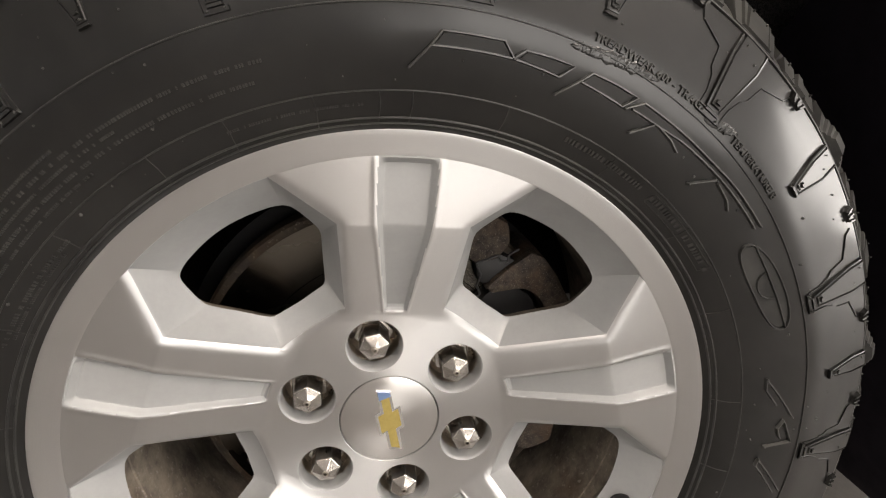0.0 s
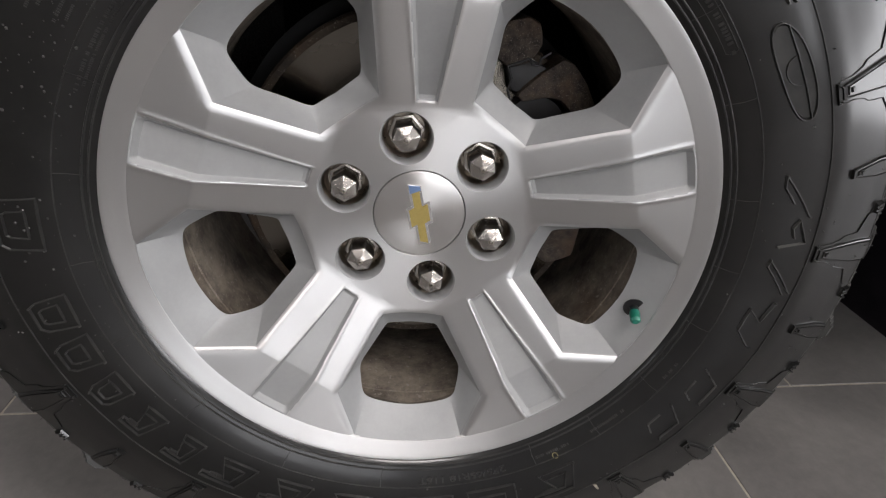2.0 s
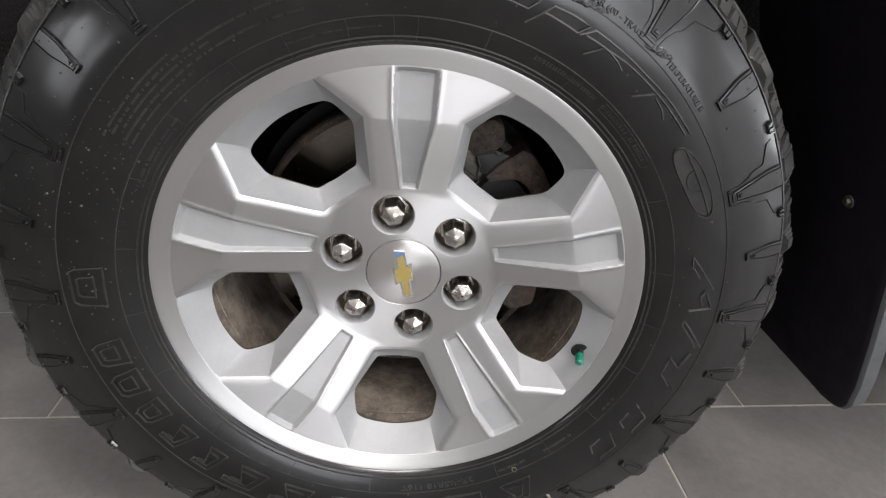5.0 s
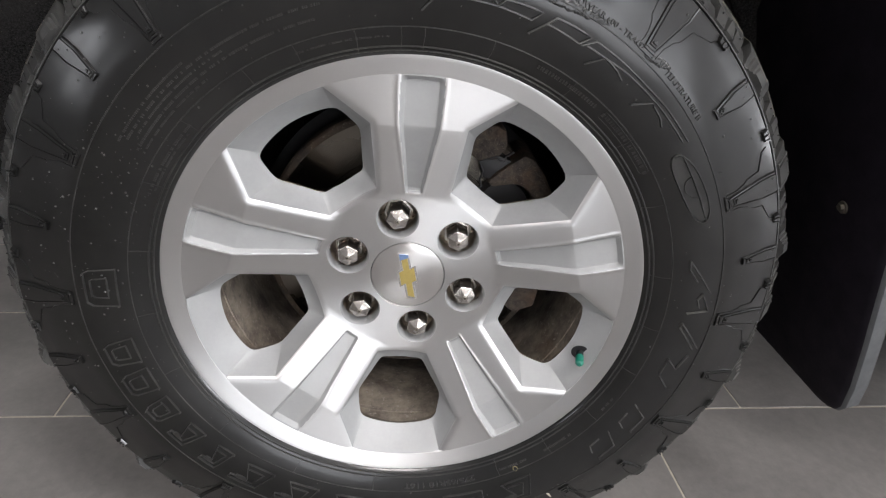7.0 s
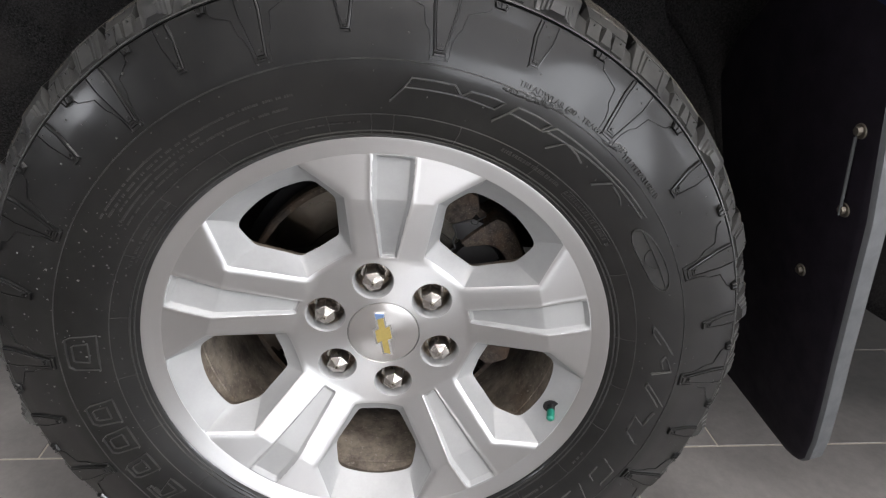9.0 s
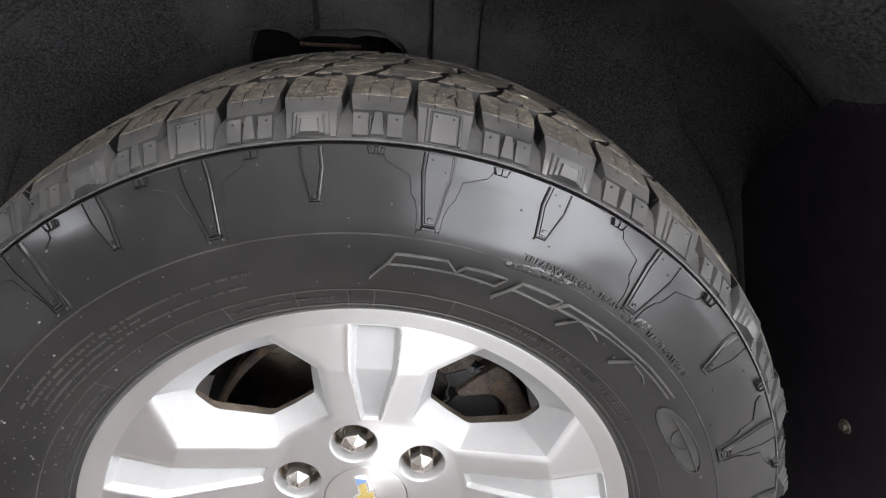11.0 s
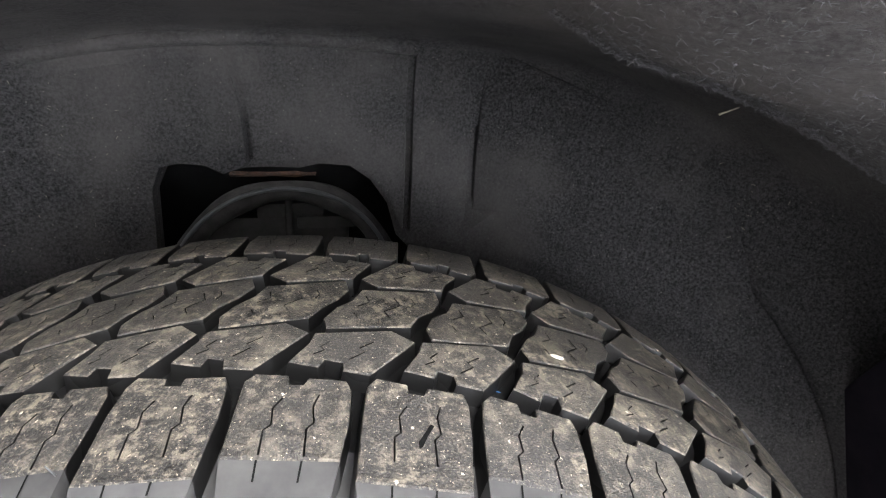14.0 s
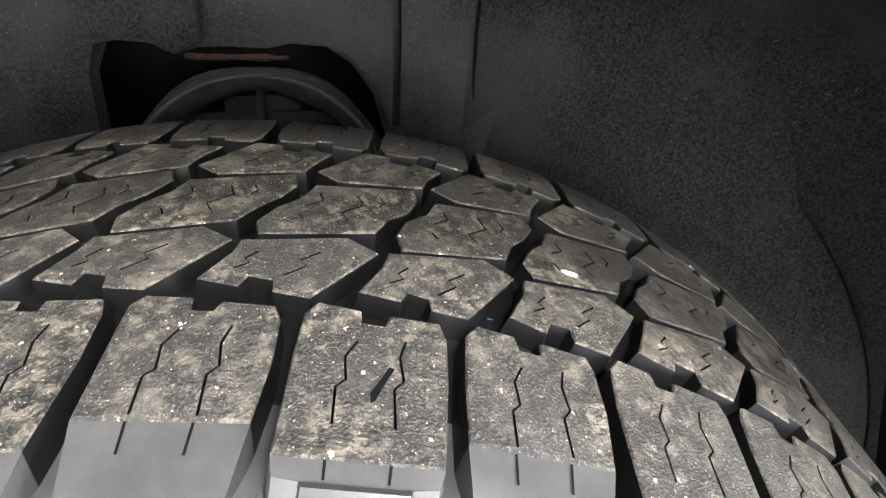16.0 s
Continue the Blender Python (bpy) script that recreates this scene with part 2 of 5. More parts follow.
M_GROUT = plain("pale_sandy_grout", (0.42, 0.38, 0.315), 0.9, 0.0, 0.2, 120, 0.3, 0.001)
M_WALL = plain("grey_wall_paint", (0.46, 0.46, 0.46), 0.8, 0.0, 0.05, 8, 0.1, 0.001)
M_CEIL = plain("white_ceiling_paint", (0.86, 0.86, 0.86), 0.9, 0.0, 0.05, 8, 0.1, 0.001)
M_PAINT = carpaint()
M_STONE = plain("cream_pebble", (0.62, 0.58, 0.48), 0.7, 0.0, 0.2, 300, 0.4, 0.0005)
M_LINT = plain("pale_lint", (0.22, 0.2, 0.16), 0.9, 0.0, 0.2, 300, 0.1, 0.0002)
M_FIBRE = plain("grey_fleece_fibre", (0.085, 0.085, 0.09), 0.9, 0.0, 0.6, 200, 0.1, 0.0002)
M_GLOW, _n, _l, _b = material("lamp_diffuser")
_b.inputs["Emission Color"].default_value = (1, 0.97, 0.92, 1)
_b.inputs["Emission Strength"].default_value = 5.0

M_SKY, _n, _l, _b = material("window_daylight")
_b.inputs["Emission Color"].default_value = (0.92, 0.96, 1, 1)
_b.inputs["Emission Strength"].default_value = 3.0


# ---- mesh helpers ----
def finish(bm, name, mat, smooth=0.6):
    me = bpy.data.meshes.new(name)
    bm.to_mesh(me)
    bm.free()
    for m in mat if isinstance(mat, (list, tuple)) else [mat]:
        me.materials.append(m)
    if smooth:
        for p in me.polygons:
            p.use_smooth = True
        me.set_sharp_from_angle(angle=smooth)
    return me


def part(name, bm, mat, parent, label="", smooth=0.6):
    ob = new(name, finish(bm, name, mat, smooth))
    ob.parent = parent
    return tagged(ob, label)


def thing(name, label, category, loc=(0, 0, 0), group="", kind=""):
    ob = new(name)
    ob.location = loc
    ob.empty_display_size = 0.05
    return tagged(ob, label, category, group, kind)


def rad(deg, r, y):
    """A point at an angle and distance from the axle."""
    a = radians(deg)
    return Vector((r * math.cos(a), y, CZ + r * math.sin(a)))


def lathe(bm, prof, seg=180, closed=False, mats=None):
    rings = [[bm.verts.new(rad(360 * i / seg, r, y)) for i in range(seg)] for r, y in prof]
    pairs = list(zip(rings, rings[1:])) + ([(rings[-1], rings[0])] if closed else [])
    for k, (a, b) in enumerate(pairs):
        for i in range(seg):
            f = bm.faces.new((a[i], a[(i + 1) % seg], b[(i + 1) % seg], b[i]))
            if mats:
                f.material_index = mats[k]
    return rings


def loft(bm, loops, closed=True, mat=0):
    """Faces between point loops of equal length."""
    vs = [[bm.verts.new(p) for p in lp] for lp in loops]
    for a, b in zip(vs, vs[1:]):
        for i in range(len(a) if closed else len(a) - 1):
            j = (i + 1) % len(a)
            f = bm.faces.new((a[i], a[j], b[j], b[i]))
            f.material_index = mat
    return vs


def cyl_part(bm, base, axis, r0, r1, h, seg=24, cap=True, mat=0):
    """A cone frustum from base along axis."""
    ax = Vector(axis).normalized()
    q = ax.to_track_quat("Z", "Y")
    lo, hi = [], []
    for i in range(seg):
        a = 2 * math.pi * i / seg
        d = q @ Vector((math.cos(a), math.sin(a), 0))
        lo.append(bm.verts.new(Vector(base) + d * r0))
        hi.append(bm.verts.new(Vector(base) + ax * h + d * r1))
    for i in range(seg):
        bm.faces.new((lo[i], lo[(i + 1) % seg], hi[(i + 1) % seg], hi[i])).material_index = mat
    if cap:
        bm.faces.new(hi).material_index = mat
        bm.faces.new(lo[::-1]).material_index = mat
    return lo, hi


def box(bm, x0, y0, z0, x1, y1, z1, bevel=0.0, seg=2):
    r = bmesh.ops.create_cube(bm, size=1)
    bmesh.ops.transform(bm, matrix=Matrix.Translation(((x0 + x1) / 2, (y0 + y1) / 2, (z0 + z1) / 2)) @ Matrix.Diagonal((x1 - x0, y1 - y0, z1 - z0, 1)), verts=r["verts"])
    if bevel:
        es = list({e for v in r["verts"] for e in v.link_edges})
        bmesh.ops.bevel(bm, geom=es, offset=bevel, segments=seg, affect="EDGES", profile=0.6)


def spline(pts, n=8):
    """Catmull-Rom through the points."""
    out = []
    P = [pts[0]] + list(pts) + [pts[-1]]
    for i in range(1, len(P) - 2):
        for k in range(n):
            t = k / n
            out.append(tuple(0.5 * (2 * b + (c - a) * t + (2 * a - 5 * b + 4 * c - d) * t * t + (3 * b - a - 3 * c + d) * t ** 3)
                             for a, b, c, d in zip(P[i - 1], P[i], P[i + 1], P[i + 2])))
    return out + [tuple(pts[-1])]


def fill_with_holes(bm, outer, holes, mat=0):
    """A flat face between an outer loop and hole loops; returns the loops' vertices."""
    vs, edges = [], []
    for lp in (outer, *holes):
        v = [bm.verts.new(p) for p in lp]
        edges += [bm.edges.new((v[i], v[(i + 1) % len(v)])) for i in range(len(v))]
        vs.append(v)
    r = bmesh.ops.triangle_fill(bm, use_beauty=True, use_dissolve=False, edges=edges)
    for f in r["geom"]:
        if isinstance(f, bmesh.types.BMFace):
            f.material_index = mat
    return vs


# ---- room ----
floor = thing("floor", "grey porcelain tile floor with pale sandy grout", "floor", kind="structure")
bm = bmesh.new()
box(bm, -5, -3.2, -0.05, 5, 4, -0.0010)
part("grout_bed", bm, M_GROUT, floor, "pale sandy grout bed", 0)


def wall(name, x0, y0, x1, y1, z0=-0.05, z1=3.2):
    bm = bmesh.new()
    box(bm, x0, y0, z0, x1, y1, z1)
    ob = new(name, finish(bm, name, M_WALL, 0))
    tagged(ob, "plain grey painted showroom wall", "wall", kind="structure")


OPENINGS = [("south", 0, -5, 5, [(-3.75, -3.05, 0.45, 1.15), (0.2, 2.6, 0.05, 1.45)]), ("east", 1, -3.2, 4, [(-3.1, -1.1, 0.05, 1.85)]), ("west", 1, -3.2, 4, [(-1.7, -0.8, 0.35, 1.35)])]
wall("wall_north", -5, 4, 5, 4.15)
count = 0
for side, along_y, a0, a1, holes in OPENINGS:
    def slab(u0, u1, v0, v1, name=f"wall_{side}", side=side):
        """A stretch of this wall, from u0 to u1 along it."""
        if side == "south":
            wall(name, u0, -3.35, u1, -3.2, v0, v1)
        else:
            x = 5 if side == "east" else -5.15
            wall(name, x, u0, x + 0.15, u1, v0, v1)
    u = a0
    for h0, h1, z0, z1 in holes:
        slab(u, h0, -0.05, 3.2)
        slab(h0, h1, -0.05, z0)
        slab(h0, h1, z1, 3.2)
        u = h1
        count += 1
        half, top = (h1 - h0) / 2, z1 - z0
        win = thing(f"window_{count}", "showroom window with dark plastic frame", "window", ((h0 + h1) / 2, -3.25, z0) if side == "south" else (5.05 if side == "east" else -5.05, (h0 + h1) / 2, z0), kind="structure")
        if along_y:
            win.rotation_euler = (0, 0, radians(90))
        for nm, a in (("window_frame", (-half, -0.03, 0.0, -half + 0.05, 0.03, top)), ("window_frame", (half - 0.05, -0.03, 0.0, half, 0.03, top)), ("window_frame", (-half + 0.05, -0.03, top - 0.05, half - 0.05, 0.03, top)),
                      ("window_sill", (-half + 0.05, -0.03, 0.0, half - 0.05, 0.03, 0.05)), ("mullion", (-0.025, -0.03, 0.05, 0.025, 0.03, top - 0.05))):
            bm = bmesh.new()
            box(bm, *a, 0.004, 1)
            part(nm, bm, M_GREYPL, win, "", 0)
    slab(u, a1, -0.05, 3.2)
bm = bmesh.new()
box(bm, -6, -4.3, -0.04, 6, -4.28, 3.2)
box(bm, 6.2, -4.2, -0.04, 6.22, 4, 3.2)
box(bm, -6.22, -4.2, -0.04, -6.2, 4, 3.2)
tagged(new("backdrop", finish(bm, "backdrop", M_SKY, 0)), "pale overcast daylight outside the windows", "backdrop", kind="structure")
bm = bmesh.new()
box(bm, -5.15, -3.35, 3.2, 5.15, 4.15, 3.35)
tagged(new("ceiling", finish(bm, "ceiling", M_CEIL, 0)), "plain white showroom ceiling", "ceiling", kind="structure")


def ceiling_light(x, y, sx, sy, watts):
    t = thing("ceiling_light", "slim white ceiling panel light, switched on", "ceiling light", (x, y, 3.15), "ceiling lights")
    bm = bmesh.new()
    for a, b, c, d in ((-sx, -sy, sx, -sy + 0.02), (-sx, sy - 0.02, sx, sy), (-sx, -sy + 0.02, -sx + 0.02, sy - 0.02), (sx - 0.02, -sy + 0.02, sx, sy - 0.02)):
        box(bm, a, b, -0.01, c, d, 0.05)
    part("light_frame", bm, M_WALL, t, "", 0)
    bm = bmesh.new()
    box(bm, -sx + 0.021, -sy + 0.021, 0.01, sx - 0.021, sy - 0.021, 0.045)
    part("diffuser", bm, M_GLOW, t, "glowing white diffuser", 0)
    lamp("panel_lamp", x, y, 3.13, 2 * sx - 0.06, 2 * sy - 0.06, watts)


for lx, ly, sx, sy, wt in ((-3.0, -2.0, 0.5, 0.3, 16), (-0.9, -0.5, 0.45, 0.25, 12), (1.1, -1.5, 0.40, 0.25, 88), (2.9, -2.2, 0.8, 0.45, 95), (0.2, -2.7, 0.8, 0.30, 130), (-2.4, 2.4, 0.8, 0.45, 8), (2.8, 2.4, 0.8, 0.45, 8)):
    ceiling_light(lx, ly, sx, sy, wt)
for eye, aim, width, height, watts in (((-3.4, -3.15, 0.8), (-3.4, 0, 0.8), 0.6, 0.6, 9), ((1.4, -3.15, 0.75), (1.4, 0, 0.75), 2.3, 1.3, 52),
                                       ((4.95, -2.1, 0.95), (0, -2.1, 0.95), 1.9, 1.7, 170), ((-4.95, -1.25, 0.85), (0, -1.25, 0.85), 0.8, 0.9, 12)):
    lamp("window_lamp", 0, 0, 0, width, height, watts, (0.95, 0.98, 1.0)).matrix_world = look(eye, aim)

# ---- wheel ----
wheel = thing("car_wheel", "silver five-spoke alloy wheel with black all-terrain tyre on grey tiles", "wheel", (0, 0, 0))


FACE = spline([(0.0900, 0.0055), (0.0960, 0.0042), (0.1030, 0.0008), (0.1130, -0.0044), (0.1350, -0.0150), (0.1600, -0.0270), (0.1730, -0.0334), (0.1795, -0.0360)], 6)
FACE_U, FACE_Y = [p[0] for p in FACE], [p[1] for p in FACE]


def face_y(r, a):
    """Depth of the spoke face at a radius and an angle off the spoke's axis."""
    u = r * math.cos(radians(a))
    knee = 0.1795 / math.cos(radians(a))
    if r <= knee + 1e-6:
        return float(np.interp(u, FACE_U, FACE_Y))
    t = min(1, (r - knee) / (0.2275 - knee))
    return -0.0360 - 0.0042 * t


def polar_line(p, q, a):
    """Radius at angle a of the line between two (radius, degrees) points."""
    p, q = [(r * math.cos(radians(d)), r * math.sin(radians(d))) for r, d in (p, q)]
    nx, ny = q[1] - p[1], p[0] - q[0]
    return (nx * p[0] + ny * p[1]) / (nx * math.cos(radians(a)) + ny * math.sin(radians(a)))


B_C, B_B, B_A = (0.1095, 20.6), (0.185, 14.0), (0.2275, 22.6)


def inner_edge(a):
    if a <= 14:
        return 0.1795 / math.cos(radians(a))
    return polar_line(B_B, B_C, a) if a <= 20.6 else 0.1056 / math.cos(radians(36 - a))


def outer_edge(a):
    if a <= 14:
        return 0.1795 / math.cos(radians(a))
    return polar_line(B_B, B_A, a) if a <= 22.6 else 0.2275


def groove(r, a):
    half = float(np.interp(r, (0.100, 0.180, 0.226), (4.9, 5.9, 4.9)))
    s = min(1, max(0, (half - abs(a)) / 1.25)) * min(1, max(0, (r - 0.1000) / 0.0045)) * min(1, max(0, (0.2262 - r) / 0.0045))
    along = min(1, max(0, (r - 0.0985) / 0.003)) * min(1, max(0, (0.2272 - r) / 0.003))
    return 0.0054 * s * s * (3 - 2 * s) - 0.0005 * along * math.exp(-((abs(a) - half - 0.5) / 0.5) ** 2)


def flat(r, a):
    return Vector((r * math.cos(radians(a)), r * math.sin(radians(a))))


EDGE = [flat(0.1056, 36), flat(*B_C), flat(*B_B), flat(*B_A)]


def rolled(r, a):
    """How far the face rolls back beside an opening's edge."""
    p, best = flat(r, abs(a)), 1.0
    for q, w in zip(EDGE, EDGE[1:]):
        d = w - q
        best = min(best, (p - q - d * min(1, max(0, (p - q).dot(d) / d.dot(d)))).length)
    return 0.0026 * max(0.0, 1 - best / 0.0065) ** 2


HALF = [0, 1.7, 3.0, 3.4, 3.7, 4.0, 4.3, 4.6, 4.9, 5.2, 5.5, 5.8, 6.1, 6.4, 6.8, 7.3, 8, 9.5, 11, 12, 12.7, 13.3, 14, 14.5, 15, 16, 17, 18, 19, 19.8, 20.6, 21.2, 21.9, 22.6, 24, 26, 28, 30, 32, 34, 36]
ANG = [-a for a in HALF[:0:-1]] + HALF
T_IN = [0, 0.03, 0.05, 0.07, 0.09, 0.11, 0.14, 0.18, 0.24, 0.32, 0.4, 0.5, 0.6, 0.7, 0.8, 0.85, 0.89, 0.92, 0.945, 0.965, 0.983, 1]
T_OUT = [0, 0.025, 0.05, 0.09, 0.15, 0.3, 0.45, 0.6, 0.7, 0.78, 0.82, 0.86, 0.9, 0.94, 0.97, 1]


def blend(p, q, t):
    return tuple(a + (b - a) * t for a, b in zip(p, q))


def window_loops():
    """Front edge and back edge of one opening, as matching (radius, degrees, y) loops for half of it."""
    front, back = [], []
    key_b = [(0.1235, 36, 0.020), (0.1275, 24.5, 0.019), (0.1725, 18.9, 0.004), (0.2030, 23.0, -0.009), (0.2075, 36, -0.010)]
    legs = [(36, 20.6, inner_edge), (20.6, 14, inner_edge), (14, 22.6, outer_edge), (22.6, 36, outer_edge)]
    for k, (a0, a1, fn) in enumerate(legs):
        angs = [a for a in HALF if min(a0, a1) <= a <= max(a0, a1)]
        angs = sorted(angs, reverse=a0 > a1)
        for a in angs if k == 0 else angs[1:]:
            r = fn(a)
            front.append((r, a, face_y(r, a) + rolled(r, a)))
            back.append(blend(key_b[k], key_b[k + 1], (a - a0) / (a1 - a0)))
    return front, back


FRONT, BACK = window_loops()
bm = bmesh.new()
for s in range(5):
    axis = SPOKE + 72 * s
    for edge, tt, r0, swap in ((inner_edge, T_IN, 0.0935, 0), (outer_edge, T_OUT, 0.2290, 1)):
        rows = []
        for a in ANG:
            e = edge(abs(a))
            row = []
            for t in tt:
                r = (e + (r0 - e) * t) if swap else (r0 + (e - r0) * t)
                row.append(bm.verts.new(rad(axis + a, r, face_y(r, abs(a)) + rolled(r, a) + groove(r, a))))
            rows.append(row)
        for i in range(len(ANG) - 1):
            mid = (ANG[i] + ANG[i + 1]) / 2
            for j in range(len(tt) - 1):
                f = bm.faces.new((rows[i][j], rows[i][j + 1], rows[i + 1][j + 1], rows[i + 1][j]))
                rm = (rows[i][j].co - Vector((0, 0, CZ)))
                rr = math.hypot(rm.x, rm.z)
                f.material_index = 1 if abs(mid) < float(np.interp(rr, (0.100, 0.180, 0.226), (4.9, 5.9, 4.9))) and 0.1 < rr < 0.2262 else 0
    # walls of the opening on the +36 side
    mid_angle = axis + 36
    f_loop = [(r, a - 36, y) for r, a, y in FRONT] + [(r, 36 - a, y) for r, a, y in FRONT[-2:0:-1]]
    b_loop = [(r, a - 36, y) for r, a, y in BACK] + [(r, 36 - a, y) for r, a, y in BACK[-2:0:-1]]
    b_xy = [Vector((r * math.cos(radians(a)), r * math.sin(radians(a)), y)) for r, a, y in b_loop]
    for _ in range(6):
        b_xy = [(b_xy[i - 1] + 2 * b_xy[i] + b_xy[(i + 1) % len(b_xy)]) / 4 for i in range(len(b_xy))]
    f_xy = [Vector((r * math.cos(radians(a)), r * math.sin(radians(a)), y)) for r, a, y in f_loop]

    def turned(p, dy=0.0, grow=1.0):
        r, a = math.hypot(p.x, p.y), math.degrees(math.atan2(p.y, p.x))
        return rad(mid_angle + a, r, p.z + dy)

    mid_xy = [p.lerp(q, 0.5) + Vector((0, 0, 0.0016)) for p, q in zip(f_xy, b_xy)]
    near = [p.lerp(q, 0.07) for p, q in zip(f_xy, b_xy)]
    low = [p.lerp(q, 0.93) for p, q in zip(f_xy, b_xy)]
    c = sum(b_xy, Vector()) / len(b_xy)
    loft(bm, [[turned(p) for p in f_xy], [turned(p, 0.0008) for p in near], [turned(p) for p in mid_xy], [turned(p, 0.0006) for p in low], [turned(p) for p in b_xy],
              [turned(c + (p - c) * 1.015, 0.0015) for p in b_xy]], mat=1)
    loft(bm, [[turned(c + (p - c) * 1.015, 0.0015) for p in b_xy], [turned(c + (p - c) * 1.09, 0.006) for p in b_xy], [turned(c + (p - c) * 1.16, 0.016) for p in b_xy]], mat=2)
# hub disc with its six lug holes
hub_outer = [rad(SPOKE + 72 * s + a, 0.0935, face_y(0.0935, abs(a))) for s in range(5) for a in ANG[:-1]]
holes = []
for k in range(6):
    c = rad(LUG - 60 * k, 0.06985, 0.0055)
    holes.append([c + Vector((0.0228 * math.cos(2 * math.pi * i / 40), 0, 0.0228 * math.sin(2 * math.pi * i / 40))) for i in range(40)])
holes.append([rad(6 * i, 0.0416, 0.0055) for i in range(60)])
fill_with_holes(bm, hub_outer, holes, 0)
for k in range(6):
    c = rad(LUG - 60 * k, 0.06985, 0)
    loft(bm, [[c + Vector((r * math.cos(2 * math.pi * i / 40), y, r * math.sin(2 * math.pi * i / 40))) for i in range(40)]
              for r, y in ((0.0228, 0.0055), (0.0219, 0.0066), (0.0214, 0.0085), (0.0208, 0.019))], mat=1)
lathe(bm, [(0.0416, 0.0055), (0.0412, 0.0063), (0.0412, 0.02)], 60)
bmesh.ops.remove_doubles(bm, verts=bm.verts, dist=0.00012)
bmesh.ops.recalc_face_normals(bm, faces=bm.faces)
rim = part("rim", bm, [M_FACE, M_SILVER, M_BARREL], wheel, "machined silver alloy rim face with five grooved spokes", 0.5)
mod = rim.modifiers.new("soft_edges", "BEVEL")
mod.width, mod.segments, mod.limit_method, mod.angle_limit = 0.0010, 2, "ANGLE", radians(30)

bm = bmesh.new()
lathe(bm, [(0.2268, -0.0385), (0.2274, -0.0403)] + spline([(0.2286, -0.0410), (0.2345, -0.0437), (0.2385, -0.0456), (0.2425, -0.0473), (0.2450, -0.0476), (0.2465, -0.0455), (0.2463, -0.042), (0.2440, -0.036)], 4), 240)
part("rim_flange", bm, M_FACE, rim, "bright turned rim lip")
bm = bmesh.new()
prof = spline([(0.2290, -0.034), (0.2200, -0.022), (0.2125, -0.008), (0.2105, 0.004), (0.2100, 0.012)], 4) + \
    spline([(0.2086, 0.0125), (0.2075, 0.03), (0.2065, 0.06), (0.209, 0.09), (0.216, 0.12), (0.2185, 0.15), (0.2195, 0.175), (0.226, 0.18), (0.238, 0.188), (0.2425, 0.196)], 4)
lathe(bm, prof, 160)
part("barrel", bm, M_BARREL, rim, "dusty brown inner wheel barrel")
# lug pockets and nuts
for k in range(6):
    c = rad(LUG - 60 * k, 0.06985, 0)
    bm = bmesh.new()
    loft(bm, [[c + Vector((r * math.cos(2 * math.pi * i / 32), y, r * math.sin(2 * math.pi * i / 32))) for i in range(32)]
              for r, y in ((0.0208, 0.019), (0.0200, 0.030), (0.0165, 0.034), (0.012, 0.0345))])
    part("lug_pocket", bm, M_POCKET, rim, "bare shiny lug seat")
    bm = bmesh.new()
    tw = (11, 37, -3, 22, 8, 30)[k]
    hexa = lambda r, y, n=6: [c + Vector((r * math.cos(radians(tw + 360 / n * i)), y, r * math.sin(radians(tw + 360 / n * i)))) for i in range(n)]
    vs = loft(bm, [hexa(0.0165, 0.034), hexa(0.0163, 0.027), hexa(0.0127, 0.0265), hexa(0.0127, 0.006), hexa(0.0122, 0.0044), hexa(0.0065, 0.0012), hexa(0.0026, -0.0002)])
    bm.faces.new(vs[-1])
    nut = part("lug_nut", bm, M_CHROME, wheel, "dull chrome hexagonal lug nut", 0.3)
    mod = nut.modifiers.new("soft_edges", "BEVEL")
    mod.width, mod.segments, mod.limit_method, mod.angle_limit = 0.0006, 2, "ANGLE", radians(20)
    bm = bmesh.new()
    loft(bm, [[c + Vector((r * math.cos(2 * math.pi * i / 16), y, r * math.sin(2 * math.pi * i / 16))) for i in range(16)]
              for r, y in ((0.0028, 0.0006), (0.0026, -0.0009), (0.0012, -0.0013))])
    part("nut_dimple", bm, M_POCKET, nut, "small worn spot on the nut tip")
# centre cap
cap = part("centre_cap", (lambda b: (lathe(b, [(0.0406, 0.018), (0.0406, 0.0068), (0.0401, 0.0060), (0.0390, 0.0056), (0.028, 0.0049), (0.014, 0.0045), (0.0005, 0.0044)], 96), b)[1])(bmesh.new()), M_CAP, wheel, "round spun aluminium centre cap")


def emblem(bm, grow, y, h):
    """The cap's cross-shaped badge, turned nearly upright."""
    pts = [(-0.0290, -0.0046), (-0.0094, -0.0046), (-0.0074, -0.0098), (0.0112, -0.0098), (0.0094, -0.0046), (0.0262, -0.0046),
           (0.0290, 0.0046), (0.0094, 0.0046), (0.0074, 0.0098), (-0.0112, 0.0098), (-0.0094, 0.0046), (-0.0262, 0.0046)]
    m = Matrix.Rotation(radians(-79), 2)
    lo, hi = [], []
    for x, z in pts:
        sx, sz = x + grow * (1 if x > 0 else -1), z + grow * (1 if z > 0 else -1)
        p = m @ Vector((sx, sz))
        lo.append(Vector((p.x, y, CZ + p.y)))
        hi.append(Vector((p.x, y - h, CZ + p.y)))
    vs = loft(bm, [lo, hi])
    bm.faces.new(vs[-1])


